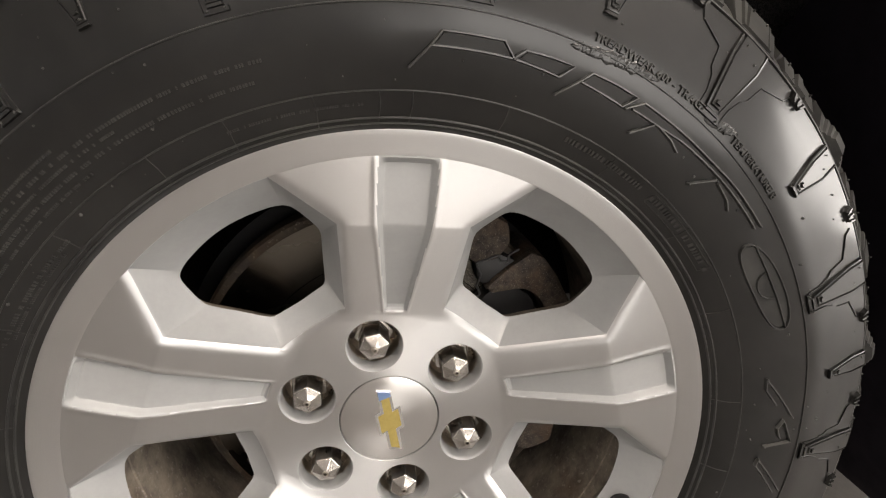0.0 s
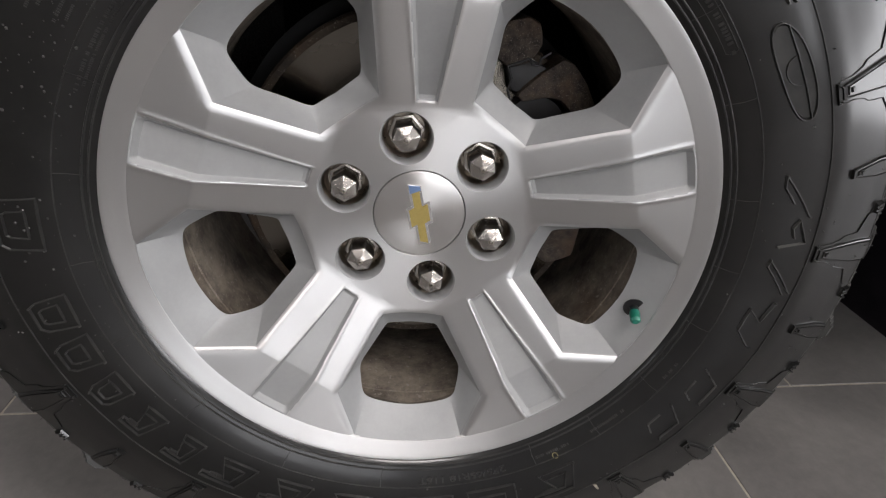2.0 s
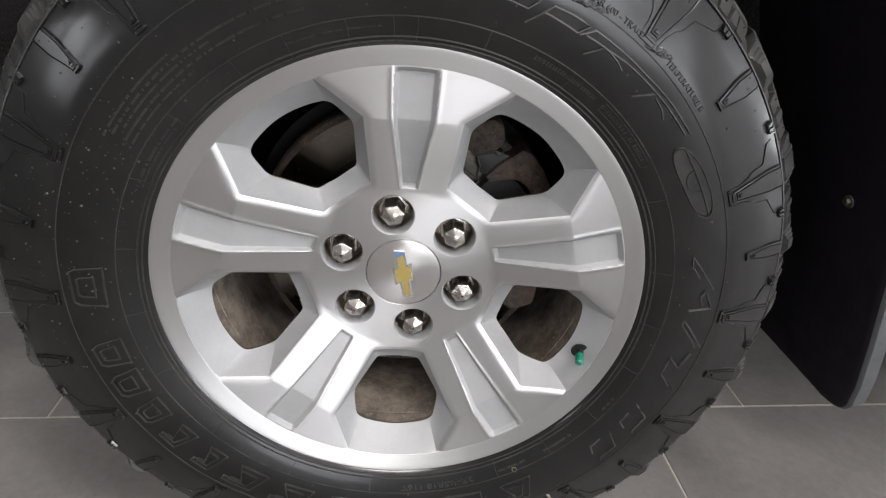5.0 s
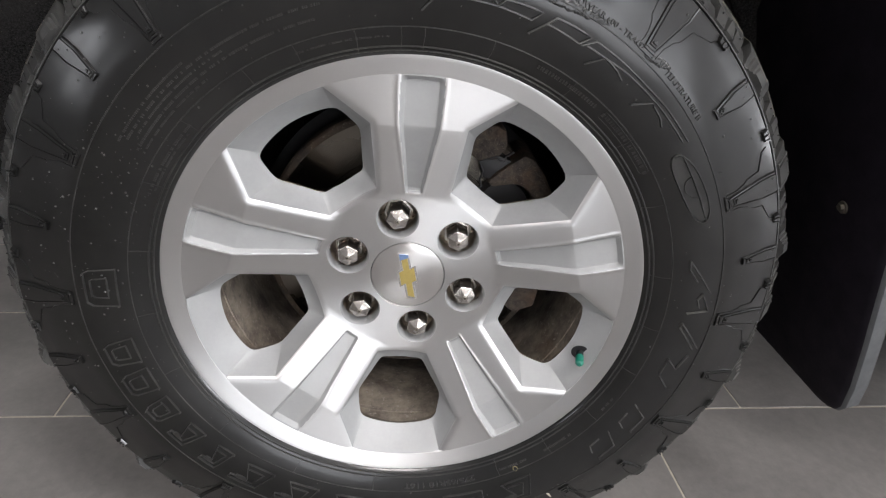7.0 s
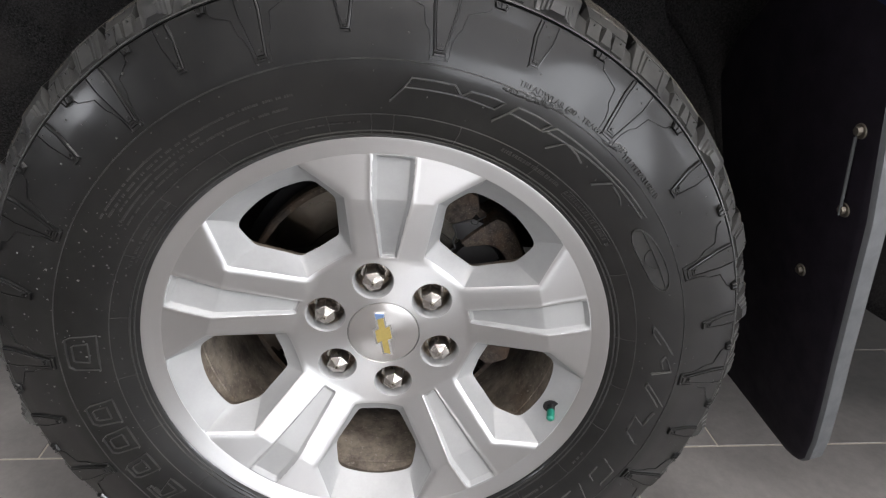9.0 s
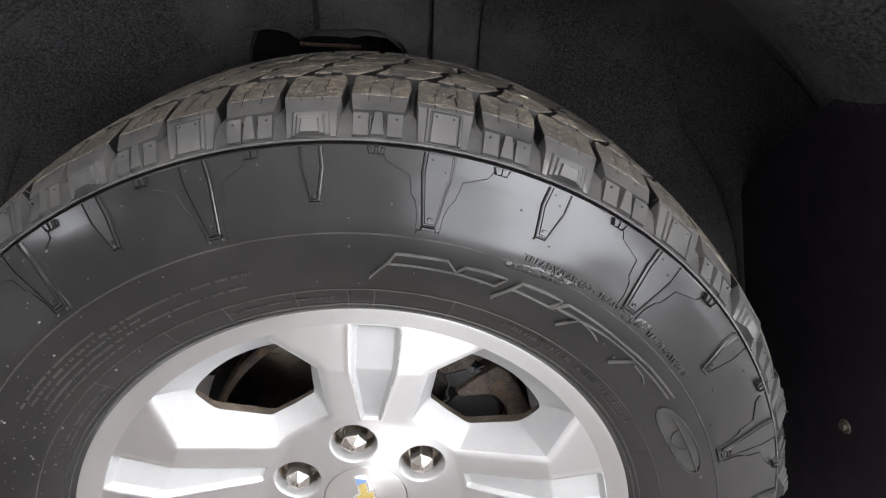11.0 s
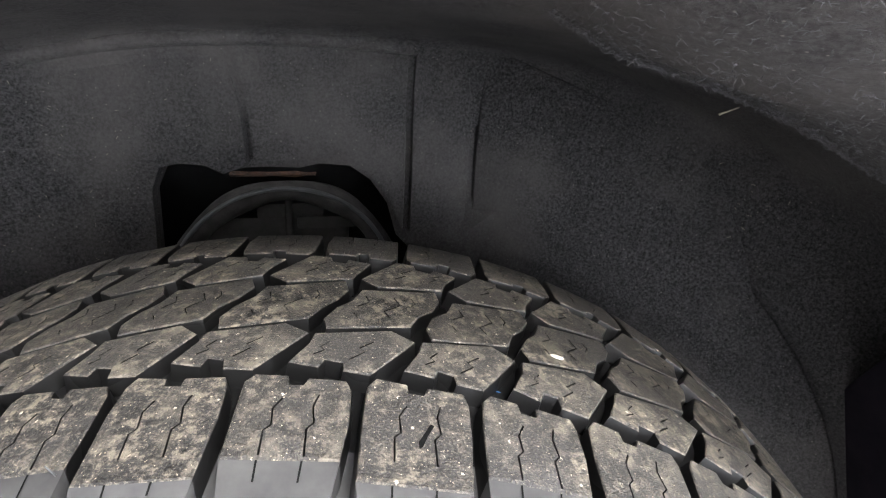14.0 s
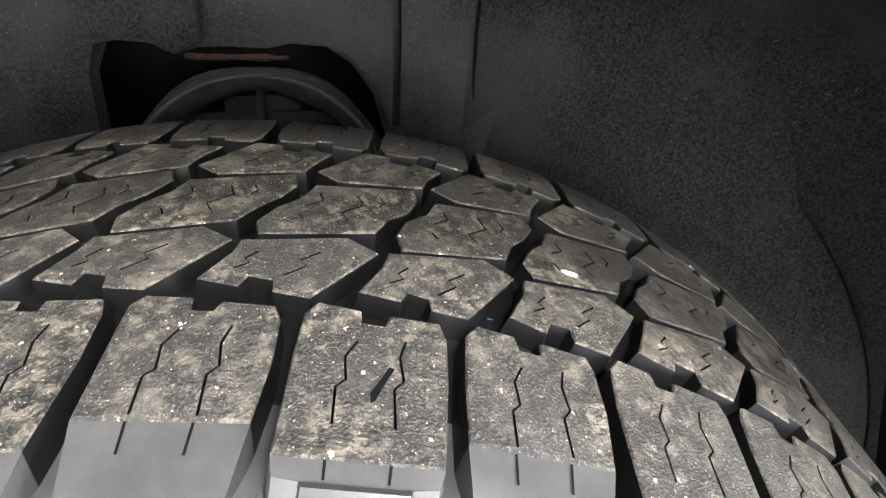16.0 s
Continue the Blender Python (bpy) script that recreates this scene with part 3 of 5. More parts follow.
bm = bmesh.new()
emblem(bm, 0.0010, 0.0054, 0.0020)
part("badge_border", bm, M_BADGE, cap, "bright chrome badge border", 0.3)
bm = bmesh.new()
emblem(bm, -0.0012, 0.0044, 0.0014)
part("badge_fill", bm, M_GOLD, cap, "gold badge panel", 0.3)
bm = bmesh.new()
m = Matrix.Rotation(radians(-79), 2)
pts = [m @ Vector(p) for p in ((-0.0296, -0.0048), (-0.0215, -0.0048), (-0.0235, 0.0048), (-0.0268, 0.0048))]
vs = loft(bm, [[Vector((p.x, 0.0034, CZ + p.y)) for p in pts], [Vector((p.x, 0.0026, CZ + p.y)) for p in pts]])
bm.faces.new(vs[-1])
part("badge_film", bm, M_BLUE, cap, "blue film left on the badge tip", 0.3)
# valve: its hole, stem and cap
vc = rad(-21.0, 0.2165, -0.022)
bm = bmesh.new()
vd = Vector((-0.25, -0.93, -0.12)).normalized()
cyl_part(bm, vc + vd * 0.002, vd, 0.0098, 0.0098, 0.0012, 28)
valve = part("valve_hole", bm, M_BLACK, wheel, "dark round valve hole")
bm = bmesh.new()
cyl_part(bm, vc, vd, 0.0042, 0.0040, 0.012, 20)
part("valve_stem", bm, M_BLACK, valve, "black rubber valve stem")
bm = bmesh.new()
cyl_part(bm, vc + vd * 0.010, vd, 0.0047, 0.0046, 0.011, 20, False)
cyl_part(bm, vc + vd * 0.021, vd, 0.0046, 0.0026, 0.0022, 20)
part("valve_cap", bm, M_GREEN, valve, "green plastic valve cap")

# ---- tyre ----
SIDE = spline([(0.2395, -0.036), (0.2425, -0.0445), (0.2470, -0.0505), (0.2530, -0.0545), (0.2620, -0.0592), (0.2750, -0.0643), (0.2900, -0.0684), (0.3050, -0.0704),
               (0.3200, -0.0700), (0.3350, -0.0676), (0.3480, -0.0652), (0.3560, -0.0635), (0.3640, -0.0616), (0.3695, -0.0602)], 6)
SR, SY = [p[0] for p in SIDE], [p[1] for p in SIDE]
MID = 0.067          # the tread's middle


def side_y(r):
    return float(np.interp(r, SR, SY))


def tread_r(y):
    d = (y - MID) / 0.0915
    return 0.4082 - (0.0120 * min(abs(d), 1.0) ** 1.9 + 0.010 * max(0.0, abs(d) - 1.0) if d < 0 else 0.005 * d ** 4 - 0.0064 * d)


def wave(p):
    """Slow unevenness of the outer sidewall."""
    r = math.hypot(p.x, p.z - CZ)
    w = min(1, max(0, (r - 0.262) / 0.03)) * min(1, max(0, (0.3695 - r) / 0.012))
    return 0.0015 * w * noise.noise(Vector((p.x * 15, 2.7, p.z * 15)))


def sw(deg, r, h=0.0):
    """A point h above the outer sidewall."""
    p = rad(deg, r + h * 0.15, side_y(r) - h)
    p.y += wave(p)
    return p


half_prof = SIDE + [(0.3699, -0.0596), (0.3702, -0.0560), (0.3708, -0.0556), (0.3711, -0.0574), (0.3718, -0.0584), (0.3728, -0.0580), (0.3735, -0.0556), (0.3752, -0.0530), (0.3800, -0.0458), (0.3845, -0.0375), (0.3862, -0.0280), (0.3890, -0.0120), (0.3955, 0.0110), (0.4000, 0.0400), (0.4010, 0.0620)]
full_prof = half_prof + [(r, 2 * MID - y) for r, y in reversed(half_prof)]
bm = bmesh.new()
# Tread floor segments take the darkened rubber, so their shade is in the colour.
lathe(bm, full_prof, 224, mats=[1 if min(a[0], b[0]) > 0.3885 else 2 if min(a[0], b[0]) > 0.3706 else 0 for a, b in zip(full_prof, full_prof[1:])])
for v in bm.verts:
    if v.co.y < 0:
        v.co.y += wave(v.co)
    v.co.z = max(v.co.z, 0.0075)
tyre = part("tyre", bm, [M_RUBBER, M_GROOVE_SHADE, M_BLOCK], wheel, "black all-terrain truck tyre with dressed sidewall", 0.7)

# uneven pitch of the tread round the tyre: centres of every second shoulder block
KNOTS = [0.75, 12.45, 24.35, 39.55, 54.55, 69.7, 82.8, 95.65, 107.35, 118.35, 128.75, 139.45] + [139.45 + 221.3 * k / 17 for k in range(1, 17)]


def theta(u):
    """Degrees round the tyre at tread position u (56 positions a turn)."""
    k = u / 2
    turn, k = divmod(k, 28)
    return 360 * turn + float(np.interp(k, range(29), KNOTS + [360.75]))


def tread_point(u, y, drop=0.0):
    return rad(theta(u), tread_r(y) - drop, y)


def inset(poly, d):
    """Moves a (u, y) outline inwards by d metres."""
    k = 0.0445
    P = [Vector((u * k, y)) for u, y in poly]
    area = sum(a.x * b.y - b.x * a.y for a, b in zip(P, P[1:] + P[:1]))
    s = 1 if area > 0 else -1
    out = []
    for i in range(len(P)):
        e1, e2 = (P[i] - P[i - 1]).normalized(), (P[(i + 1) % len(P)] - P[i]).normalized()
        n1, n2 = Vector((-e1.y, e1.x)) * s, Vector((-e2.y, e2.x)) * s
        n = n1 + n2
        n = n / max(0.35, n.dot(n1)) if n.length > 1e-6 else n1
        q = P[i] + n * d
        out.append((q.x / k, q.y))
    return out


def slit(line, w=0.00034):
    """A thin closed outline round a (u, y) polyline."""
    k = 0.0445
    P = [Vector((u * k, y)) for u, y in line]
    L, R = [], []
    for i, p in enumerate(P):
        d = (P[min(i + 1, len(P) - 1)] - P[max(i - 1, 0)]).normalized()
        n = Vector((-d.y, d.x)) * w
        L.append(p + n)
        R.append(p - n)
    return [(q.x / k, q.y) for q in L + R[::-1]]


def tread_block(poly, slits, base_drop=0.0100, front=None):
    """One block: worn top with thin cuts, small chamfer, side walls darkened for groove shade."""
    bm = bmesh.new()
    top = inset(poly, 0.0005)
    loops = fill_with_holes(bm, [tread_point(u, y) for u, y in top], [[tread_point(u, y) for u, y in slit(s)] for s in slits], 0)
    n = len(poly)
    want = abs(sum(a[0] * b[1] - b[0] * a[1] for a, b in zip(top, top[1:] + top[:1]))) / 2 * math.radians((theta(poly[0][0] + 0.5) - theta(poly[0][0] - 0.5))) * 0.405
    if abs(sum(f.calc_area() for f in bm.faces) / want - 1) > 0.12:
        bm.free()
        bm, slits = bmesh.new(), []
        loops = [[bm.verts.new(tread_point(u, y)) for u, y in top]]
        bm.faces.new(loops[0])
    ring = [bm.verts.new(tread_point(u, y, 0.0006)) for u, y in poly]
    for i in range(n):
        bm.faces.new((loops[0][i], loops[0][(i + 1) % n], ring[(i + 1) % n], ring[i])).material_index = 0
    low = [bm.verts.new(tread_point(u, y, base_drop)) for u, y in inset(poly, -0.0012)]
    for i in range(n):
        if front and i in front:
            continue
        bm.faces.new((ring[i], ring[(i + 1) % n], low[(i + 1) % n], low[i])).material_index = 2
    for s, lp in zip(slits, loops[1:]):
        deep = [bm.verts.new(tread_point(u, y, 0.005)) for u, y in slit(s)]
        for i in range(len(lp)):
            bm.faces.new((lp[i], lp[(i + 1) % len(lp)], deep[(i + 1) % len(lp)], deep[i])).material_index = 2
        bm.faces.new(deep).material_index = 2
    return bm, ring, low


P0 = 6.6
INTER = [(d / P0, y / 1000 - 0.0115) for d, y in ((2.9, 52), (-1.8, 58.5), (-3.2, 51.5), (-0.7, 25), (0.95, 26), (1.05, 31.2), (2.05, 32.3), (2.3, 27.5), (4.1, 30.5), (3.2, 44))]
CENTRE = [(d / P0, y / 1000 - 0.0115) for d, y in ((2.0, 57.5), (-2.7, 65), (-3.3, 75), (-4.2, 83), (-4.75, 93), (-4.5, 99.5), (0.2, 92), (0.8, 82), (1.7, 74), (2.25, 64))]
INTER_CUT = [[(-0.10, 0.0360), (0.02, 0.0310), (-0.03, 0.0285), (0.10, 0.0230)], [(0.30, 0.0340), (0.37, 0.0300), (0.33, 0.0280), (0.42, 0.0250)]]
CENTRE_CUT = [[(-0.28, 0.0770), (-0.34, 0.0705), (-0.18, 0.0630), (-0.24, 0.0575)], [(0.02, 0.0760), (-0.02, 0.0705), (0.10, 0.0655)], [(0.12, 0.0585), (0.08, 0.0545)], [(-0.46, 0.0785), (-0.50, 0.0745), (-0.46, 0.0705)]]
SHOULDER = [(-0.42, -0.0245), (0.42, -0.0245), (0.425, -0.0052), (0.405, 0.0075), (0.34, 0.0120), (0.08, 0.0112), (0.06, 0.0066), (-0.06, 0.0060), (-0.08, 0.0100), (-0.40, 0.0098), (-0.44, 0.0045), (-0.44, -0.0087)]
SHOULDER_CUT = [[(0.16, -0.0238), (0.17, -0.0140), (0.12, -0.0118), (0.14, -0.0048), (0.08, 0.0005)], [(-0.17, -0.0238), (-0.15, -0.0131), (-0.20, -0.0105), (-0.17, -0.0034), (-0.20, 0.0023)]]


def jitter(poly, rnd, s=0.0006):
    return [(u + rnd.uniform(-s, s) / 0.0445, y + rnd.uniform(-s, s)) for u, y in poly]


def flip(poly):
    """The same outline on the far half of the tread (half a turn about the middle)."""
    return [(-2.5 / P0 - u, 2 * MID - y) for u, y in poly]


def shoulder_block(u0, kind, rnd):
    """A shoulder block with its outer face: kind 0 nested steps, 1 panel frame, 2 visor over two plates."""
    top_y = -0.0248 if kind == 2 else -0.0325
    poly = [(u0 + u, top_y if y < -0.02 else y) for u, y in SHOULDER]
    poly = poly[:2] + jitter(poly[2:], rnd)
    bm, ring, low = tread_block(poly, [[(u0 + u, y) for u, y in s] for s in SHOULDER_CUT], 0.0100, front=(0,))
    a, b = ring[0], ring[1]
    # outer face runs down from the tread edge to the sidewall groove
    top_r, bot_y, bot_r = tread_r(top_y) - 0.0007, -0.0568, 0.3740
    nrm = Vector((-(top_r - bot_r), (top_y - bot_y))).normalized()   # (y, r), outwards

    def fp(s, t, h=0.0):
        h += 0.0105 * t * (1 - t)
        y, r = top_y + (bot_y - top_y) * t + nrm.x * h, top_r + (bot_r - top_r) * t + nrm.y * h
        return rad(theta(u0 + s * (0.42 - 0.035 * min(1, t * 2.2))), r, y)

    def raised(loop, *rings):
        """Steps of a panel, grown out of an existing loop of corners."""
        for h, pts in rings:
            nxt = [bm.verts.new(fp(s, t, h)) for s, t in pts]
            for q in range(len(loop)):
                bm.faces.new((loop[q], loop[(q + 1) % len(loop)], nxt[(q + 1) % len(loop)], nxt[q])).material_index = 1
            loop = nxt
        bm.faces.new(loop).material_index = 1

    sa, sb = bm.verts.new(fp(-1.04, 1.0, -0.012)), bm.verts.new(fp(1.04, 1.0, -0.012))
    box4 = lambda s, t0, t1, k=0.0: [(-s, t0), (s, t0), (s + k, t1), (-s - k, t1)]
    if kind < 2:
        ca, cb = bm.verts.new(fp(-1, 1.0)), bm.verts.new(fp(1, 1.0))
        bm.faces.new((ca, cb, sb, sa)).material_index = 1
        bm.faces.new((a, ca, sa, low[0])).material_index = 1
        bm.faces.new((b, low[1], sb, cb)).material_index = 1
        ma, mb = bm.verts.new(fp(-1, 0.40 if kind == 0 else 0.13)), bm.verts.new(fp(1, 0.40 if kind == 0 else 0.13))
        bm.faces.new((a, b, mb, ma)).material_index = 1
        bm.faces.new((a, ma, ca)).material_index = 1
        bm.faces.new((b, cb, mb)).material_index = 1
        a, b = ma, mb
        if kind == 0:
            raised([a, b, cb, ca], (0.0, box4(0.74, 0.44, 0.992, 0.06)), (0.0016, box4(0.67, 0.48, 0.992, 0.06)), (0.0016, box4(0.55, 0.55, 0.992, 0.06)),
                   (0.0034, box4(0.48, 0.60, 0.992, 0.06)), (0.0034, box4(0.37, 0.68, 0.992, 0.06)), (0.0052, box4(0.30, 0.73, 0.992, 0.06)))
        else:
            raised([a, b, cb, ca], (0.0, box4(0.68, 0.15, 0.992, 0.05)), (0.0016, box4(0.65, 0.18, 0.992, 0.05)), (0.0016, box4(0.56, 0.24, 0.992, 0.05)), (0.0002, box4(0.53, 0.26, 0.992, 0.05)),
                   (0.0002, box4(0.49, 0.29, 0.992, 0.05)), (0.0018, box4(0.46, 0.32, 0.992, 0.05)))
            NUB_POINTS.extend(fp(s, 0.38, 0.001) for s in (-0.34, 0.34))
    else:
        tl = 0.42
        ca, cb = bm.verts.new(fp(-1, tl)), bm.verts.new(fp(1, tl))
        S4 = (-1, -0.36, 0.36, 1)
        top = [bm.verts.new(fp(s, tl + 0.03, -0.0045)) for s in S4]
        bot = [bm.verts.new(fp(s, 1.0, -0.0035)) for s in S4]
        bm.faces.new((a, b, cb, ca)).material_index = 1
        bm.faces.new((ca, cb, *top[::-1])).material_index = 1
        bm.faces.new((*bot, sb, sa)).material_index = 1
        bm.faces.new((a, ca, top[0], bot[0], sa, low[0])).material_index = 1
        bm.faces.new((b, low[1], sb, bot[3], top[3], cb)).material_index = 1
        for q, (s0, s1, hh) in enumerate(((-0.99, -0.35, 0.0006), (-0.27, 0.27, 0.0018), (0.35, 0.99, 0.0006))):
            m = (s0 + s1) / 2
            w0 = 0.5 if q == 1 else 0.94
            raised([top[q], top[q + 1], bot[q + 1], bot[q]], (-0.0040, [(s0, 0.50), (s1, 0.50), (s1, 0.985), (s0, 0.985)]),
                   (hh, [(m + (s0 - m) * w0, 0.52), (m + (s1 - m) * w0, 0.52), (m + (s1 - m) * 0.95, 0.975), (m + (s0 - m) * 0.95, 0.975)]))
        NUB_POINTS.extend(fp(s, 0.62, 0.0) for s in (-0.72, 0.72))
    for s in (-0.38, 0.40):
        NOTCHES.append([fp(s - 0.018, 0.005, 0.00015), fp(s + 0.018, 0.005, 0.00015), fp(s + 0.018, 0.19 if kind == 2 else 0.13, 0.00015), fp(s - 0.018, 0.19 if kind == 2 else 0.13, 0.00015)])
    return bm


NUB_POINTS, NOTCHES = [], []


def far_shoulder(u0, rnd):
    poly = flip([(u, y) for u, y in jitter(SHOULDER, rnd)])
    bm, ring, low = tread_block([(u0 + u, y) for u, y in poly], [[(u0 + u, y) for u, y in flip(s)] for s in SHOULDER_CUT])
    return bm


INTER, CENTRE = [(u, y + (0.0014 if y < 0.025 else 0.0)) for u, y in INTER], inset([(-0.19 + (u + 0.19) * 1.045, y) for u, y in CENTRE], -0.0017)
SHOULDER = [(u * 1.035, y + (0.0010 if y > 0.004 else 0.0)) for u, y in SHOULDER]
MATS = [M_TREAD, M_BLOCK, M_GROOVE_SHADE]
rnd = random.Random(7)
for k in range(56):
    kind = 2 if k % 2 else (0 if (k // 2) % 2 else 1)
    part("shoulder_block", shoulder_block(k, kind, rnd), MATS, tyre, "", 0.45)
    for row, cuts, sh in ((INTER, INTER_CUT, 0.5), (CENTRE, CENTRE_CUT, 0.5), (flip(INTER), [flip(s) for s in INTER_CUT], 0.5)):
        poly = jitter([(k + sh + u, y) for u, y in row], rnd)
        b, _, _ = tread_block(poly, [[(k + sh + u, y) for u, y in s] for s in cuts])
        part("tread_block", b, MATS, tyre, "", 0.45)
    part("shoulder_block", far_shoulder(k + 1, rnd), MATS, tyre, "", 0.45)
for ob in tyre.children:
    for v in ob.data.vertices:
        if v.co.z < 0.0006:
            v.co.z = 0.0006


def relief(bm, pts, h, k=0.12, h0=-0.0006):
    """A raised plate on the sidewall from (degrees, radius) corners."""
    c = (sum(p[0] for p in pts) / len(pts), sum(p[1] for p in pts) / len(pts))
    vs = loft(bm, [[sw(d, r, h0) for d, r in pts], [sw(c[0] + (d - c[0]) * (1 - k), c[1] + (r - c[1]) * (1 - k), h) for d, r in pts]])
    bm.faces.new(vs[-1])


def ridge(bm, pts, w=0.0007, h=0.0008):
    """One thin raised line through (degrees, radius) points."""
    P = [sw(d, r) for d, r in pts]
    shut = (P[0] - P[-1]).length < 1e-5
    if shut:
        P = P[:-1]
    rows = []
    for i, p in enumerate(P):
        a = P[i - 1] if i or shut else p
        b = P[(i + 1) % len(P)] if i < len(P) - 1 or shut else p
        n = (b - a).cross(Vector((0, 1, 0))).normalized() * w
        up = Vector((0, -h, 0))
        rows.append([p - n - up * 0.5, p - n * 0.4 + up, p + n * 0.4 + up, p + n - up * 0.5])
    vs = [[bm.verts.new(q) for q in row] for row in rows]
    for a, b in list(zip(vs, vs[1:])) + ([(vs[-1], vs[0])] if shut else []):
        for k in range(3):
            bm.faces.new((a[k], a[k + 1], b[k + 1], b[k]))
    if not shut:
        bm.faces.new(vs[0])
        bm.faces.new(vs[-1][::-1])


def stepped(bm, *rings):
    """A raised lug in steps: each ring is (height, corners), all with as many corners."""
    vs = loft(bm, [[sw(d, r, h) for d, r in pts] for h, pts in rings])
    bm.faces.new(vs[-1])


def arc(d0, d1, r, n=12):
    return [(d0 + (d1 - d0) * i / n, r) for i in range(n + 1)]


# sidewall lugs under every second shoulder block, long and short by turns
NUBS = []
for j in range(28):
    bm = bmesh.new()
    c = theta(2 * j)
    p = (theta(2 * j + 1) - theta(2 * j - 1)) / 13.0
    f = lambda pts: [(c + s * p, r) for s, r in pts]
    if j % 2:
        LUG_SHAPE = ((1.22, 0.3688), (1.30, 0.3560), (0.62, 0.3352))
        NUBS += f([(0.45, 0.3655), (-0.45, 0.3600), (0.0, 0.3375)])
    else:
        LUG_SHAPE = ((1.62, 0.3688), (1.66, 0.3560), (0.82, 0.3225))
        NUBS += f([(0.75, 0.3655), (-0.75, 0.3590), (0.0, 0.3290), (0.95, 0.3190), (-0.95, 0.3190)])
    (w0, r0), (w1, r1), (w2, r2) = LUG_SHAPE
    lug = lambda g, e: f([(-w0 + g, r0), (w0 - g, r0), (w1 - g, r1), (w2 - g * 0.8, r2 + e), (-w2 + g * 0.8, r2 + e), (-w1 + g, r1)])
    stepped(bm, (-0.0008, lug(-0.10, -0.0006)), (0.0020, lug(0.0, 0.0)), (0.0022, lug(0.14, 0.0008)), (0.0014, lug(0.19, 0.0012)), (0.0014, lug(0.32, 0.0020)), (0.0024, lug(0.40, 0.0026)))
    relief(bm, f([(-w2 - 0.18, r2 - 0.0024), (w2 + 0.18, r2 - 0.0024), (w2 + 0.10, r2 - 0.0004), (-w2 - 0.10, r2 - 0.0004)]), 0.0026, 0.2, -0.0006)
    relief(bm, f([(-w2 * 0.4, r2 + 0.0040), (w2 * 0.4, r2 + 0.0040), (w2 * 0.4, r2 + 0.0062), (-w2 * 0.4, r2 + 0.0062)]), 0.0036, 0.2, 0.0022)
    if j % 2 == 0:
        relief(bm, f([(-1.45, 0.3172), (1.45, 0.3172), (1.40, 0.3200), (-1.40, 0.3200)]), 0.0018, 0.1, -0.0006)
        for side in (-1, 1):
            b2 = bmesh.new()
            ridge(b2, f([(side * d, r) for d, r in ((1.42, 0.3195), (1.50, 0.3300), (1.95, 0.3385), (2.45, 0.3420), (2.85, 0.3540), (5.35, 0.3605), (5.75, 0.3655))]), 0.00045, 0.0009)
            part("lug_outline", b2, M_RUBBER, tyre, "", 0.4)
    part("sidewall_lug", bm, M_RUBBER, tyre, "", 0.35)
    bm = bmesh.new()
    c = theta(2 * j + 1)
    stepped(bm, (-0.0006, f([(-1.0, 0.3692), (1.0, 0.3692), (0.72, 0.3640), (-0.72, 0.3640)])),
            (0.0022, f([(-0.95, 0.3690), (0.95, 0.3690), (0.66, 0.3652), (-0.66, 0.3652)])))
    for q in (-0.72, 0.0, 0.72):
        stepped(bm, (0.0018, f([(q - 0.20, 0.3690), (q + 0.20, 0.3690), (q * 0.7 + 0.14, 0.3644), (q * 0.7 - 0.14, 0.3644)])),
                (0.0036, f([(q - 0.10, 0.3689), (q + 0.10, 0.3689), (q * 0.7 + 0.07, 0.3648), (q * 0.7 - 0.07, 0.3648)])))
    part("sidewall_fin", bm, M_RUBBER, tyre, "", 0.35)

# moulded rings and radial lines
for r, w, h in ((0.3135, 0.0007, 0.0009), (0.2680, 0.0006, 0.0008), (0.2520, 0.0009, 0.0010), (0.2485, 0.0008, 0.0009)):
    bm = bmesh.new()
    lathe(bm, [(r - w, side_y(r - w) + 0.0003), (r - w * 0.4, side_y(r) - h), (r + w * 0.4, side_y(r) - h), (r + w, side_y(r + w) + 0.0003)], 240)
    for v in bm.verts:
        v.co.y += wave(v.co)
    part("sidewall_ring", bm, M_MARK, tyre, "", 0.6)
bm = bmesh.new()
for d in (152, 137, 122, 112, 101, 93, 88.9, 76.5, 60, 44, 28, 10, -4, -17, -33, -48, -63, -97, -118, -140, -160, -176, 168):
    ridge(bm, [(d, 0.2485), (d - 0.3, 0.2600), (d - 0.2, 0.2680)], 0.0004, 0.0007)
part("mould_line", bm, M_MARK, tyre, "fine radial mould lines on the sidewall", 0.6)["kind"] = "stuff"

# large raised marks round the sidewall, as plain outlined shapes
def mark(pts, inner=None, h=0.0013):
    """A flat raised plate with a crisp raised edge, from (degrees, radius) corners."""
    bm = bmesh.new()
    fine = []
    for a, b in zip(pts, pts[1:] + pts[:1]):
        n = max(1, int(abs(a[0] - b[0]) / 1.5))
        fine += [(a[0] + (b[0] - a[0]) * q / n, a[1] + (b[1] - a[1]) * q / n) for q in range(n)]
    if inner is None:
        relief(bm, fine, h, 0.05)
    ridge(bm, fine + fine[:1], 0.0010 if inner else 0.0008, 0.0020)
    if inner:
        c = (sum(p[0] for p in pts) / len(pts), sum(p[1] for p in pts) / len(pts))
        ridge(bm, [(c[0] + (d - c[0]) * inner, c[1] + (r - c[1]) * inner) for d, r in fine + fine[:1]], 0.0009, 0.0018)
    for d, r in (pts[0], pts[len(pts) // 2]):
        NUBS.append((d, r))
    part("raised_mark", bm, M_MARK, tyre, "", 0.4)


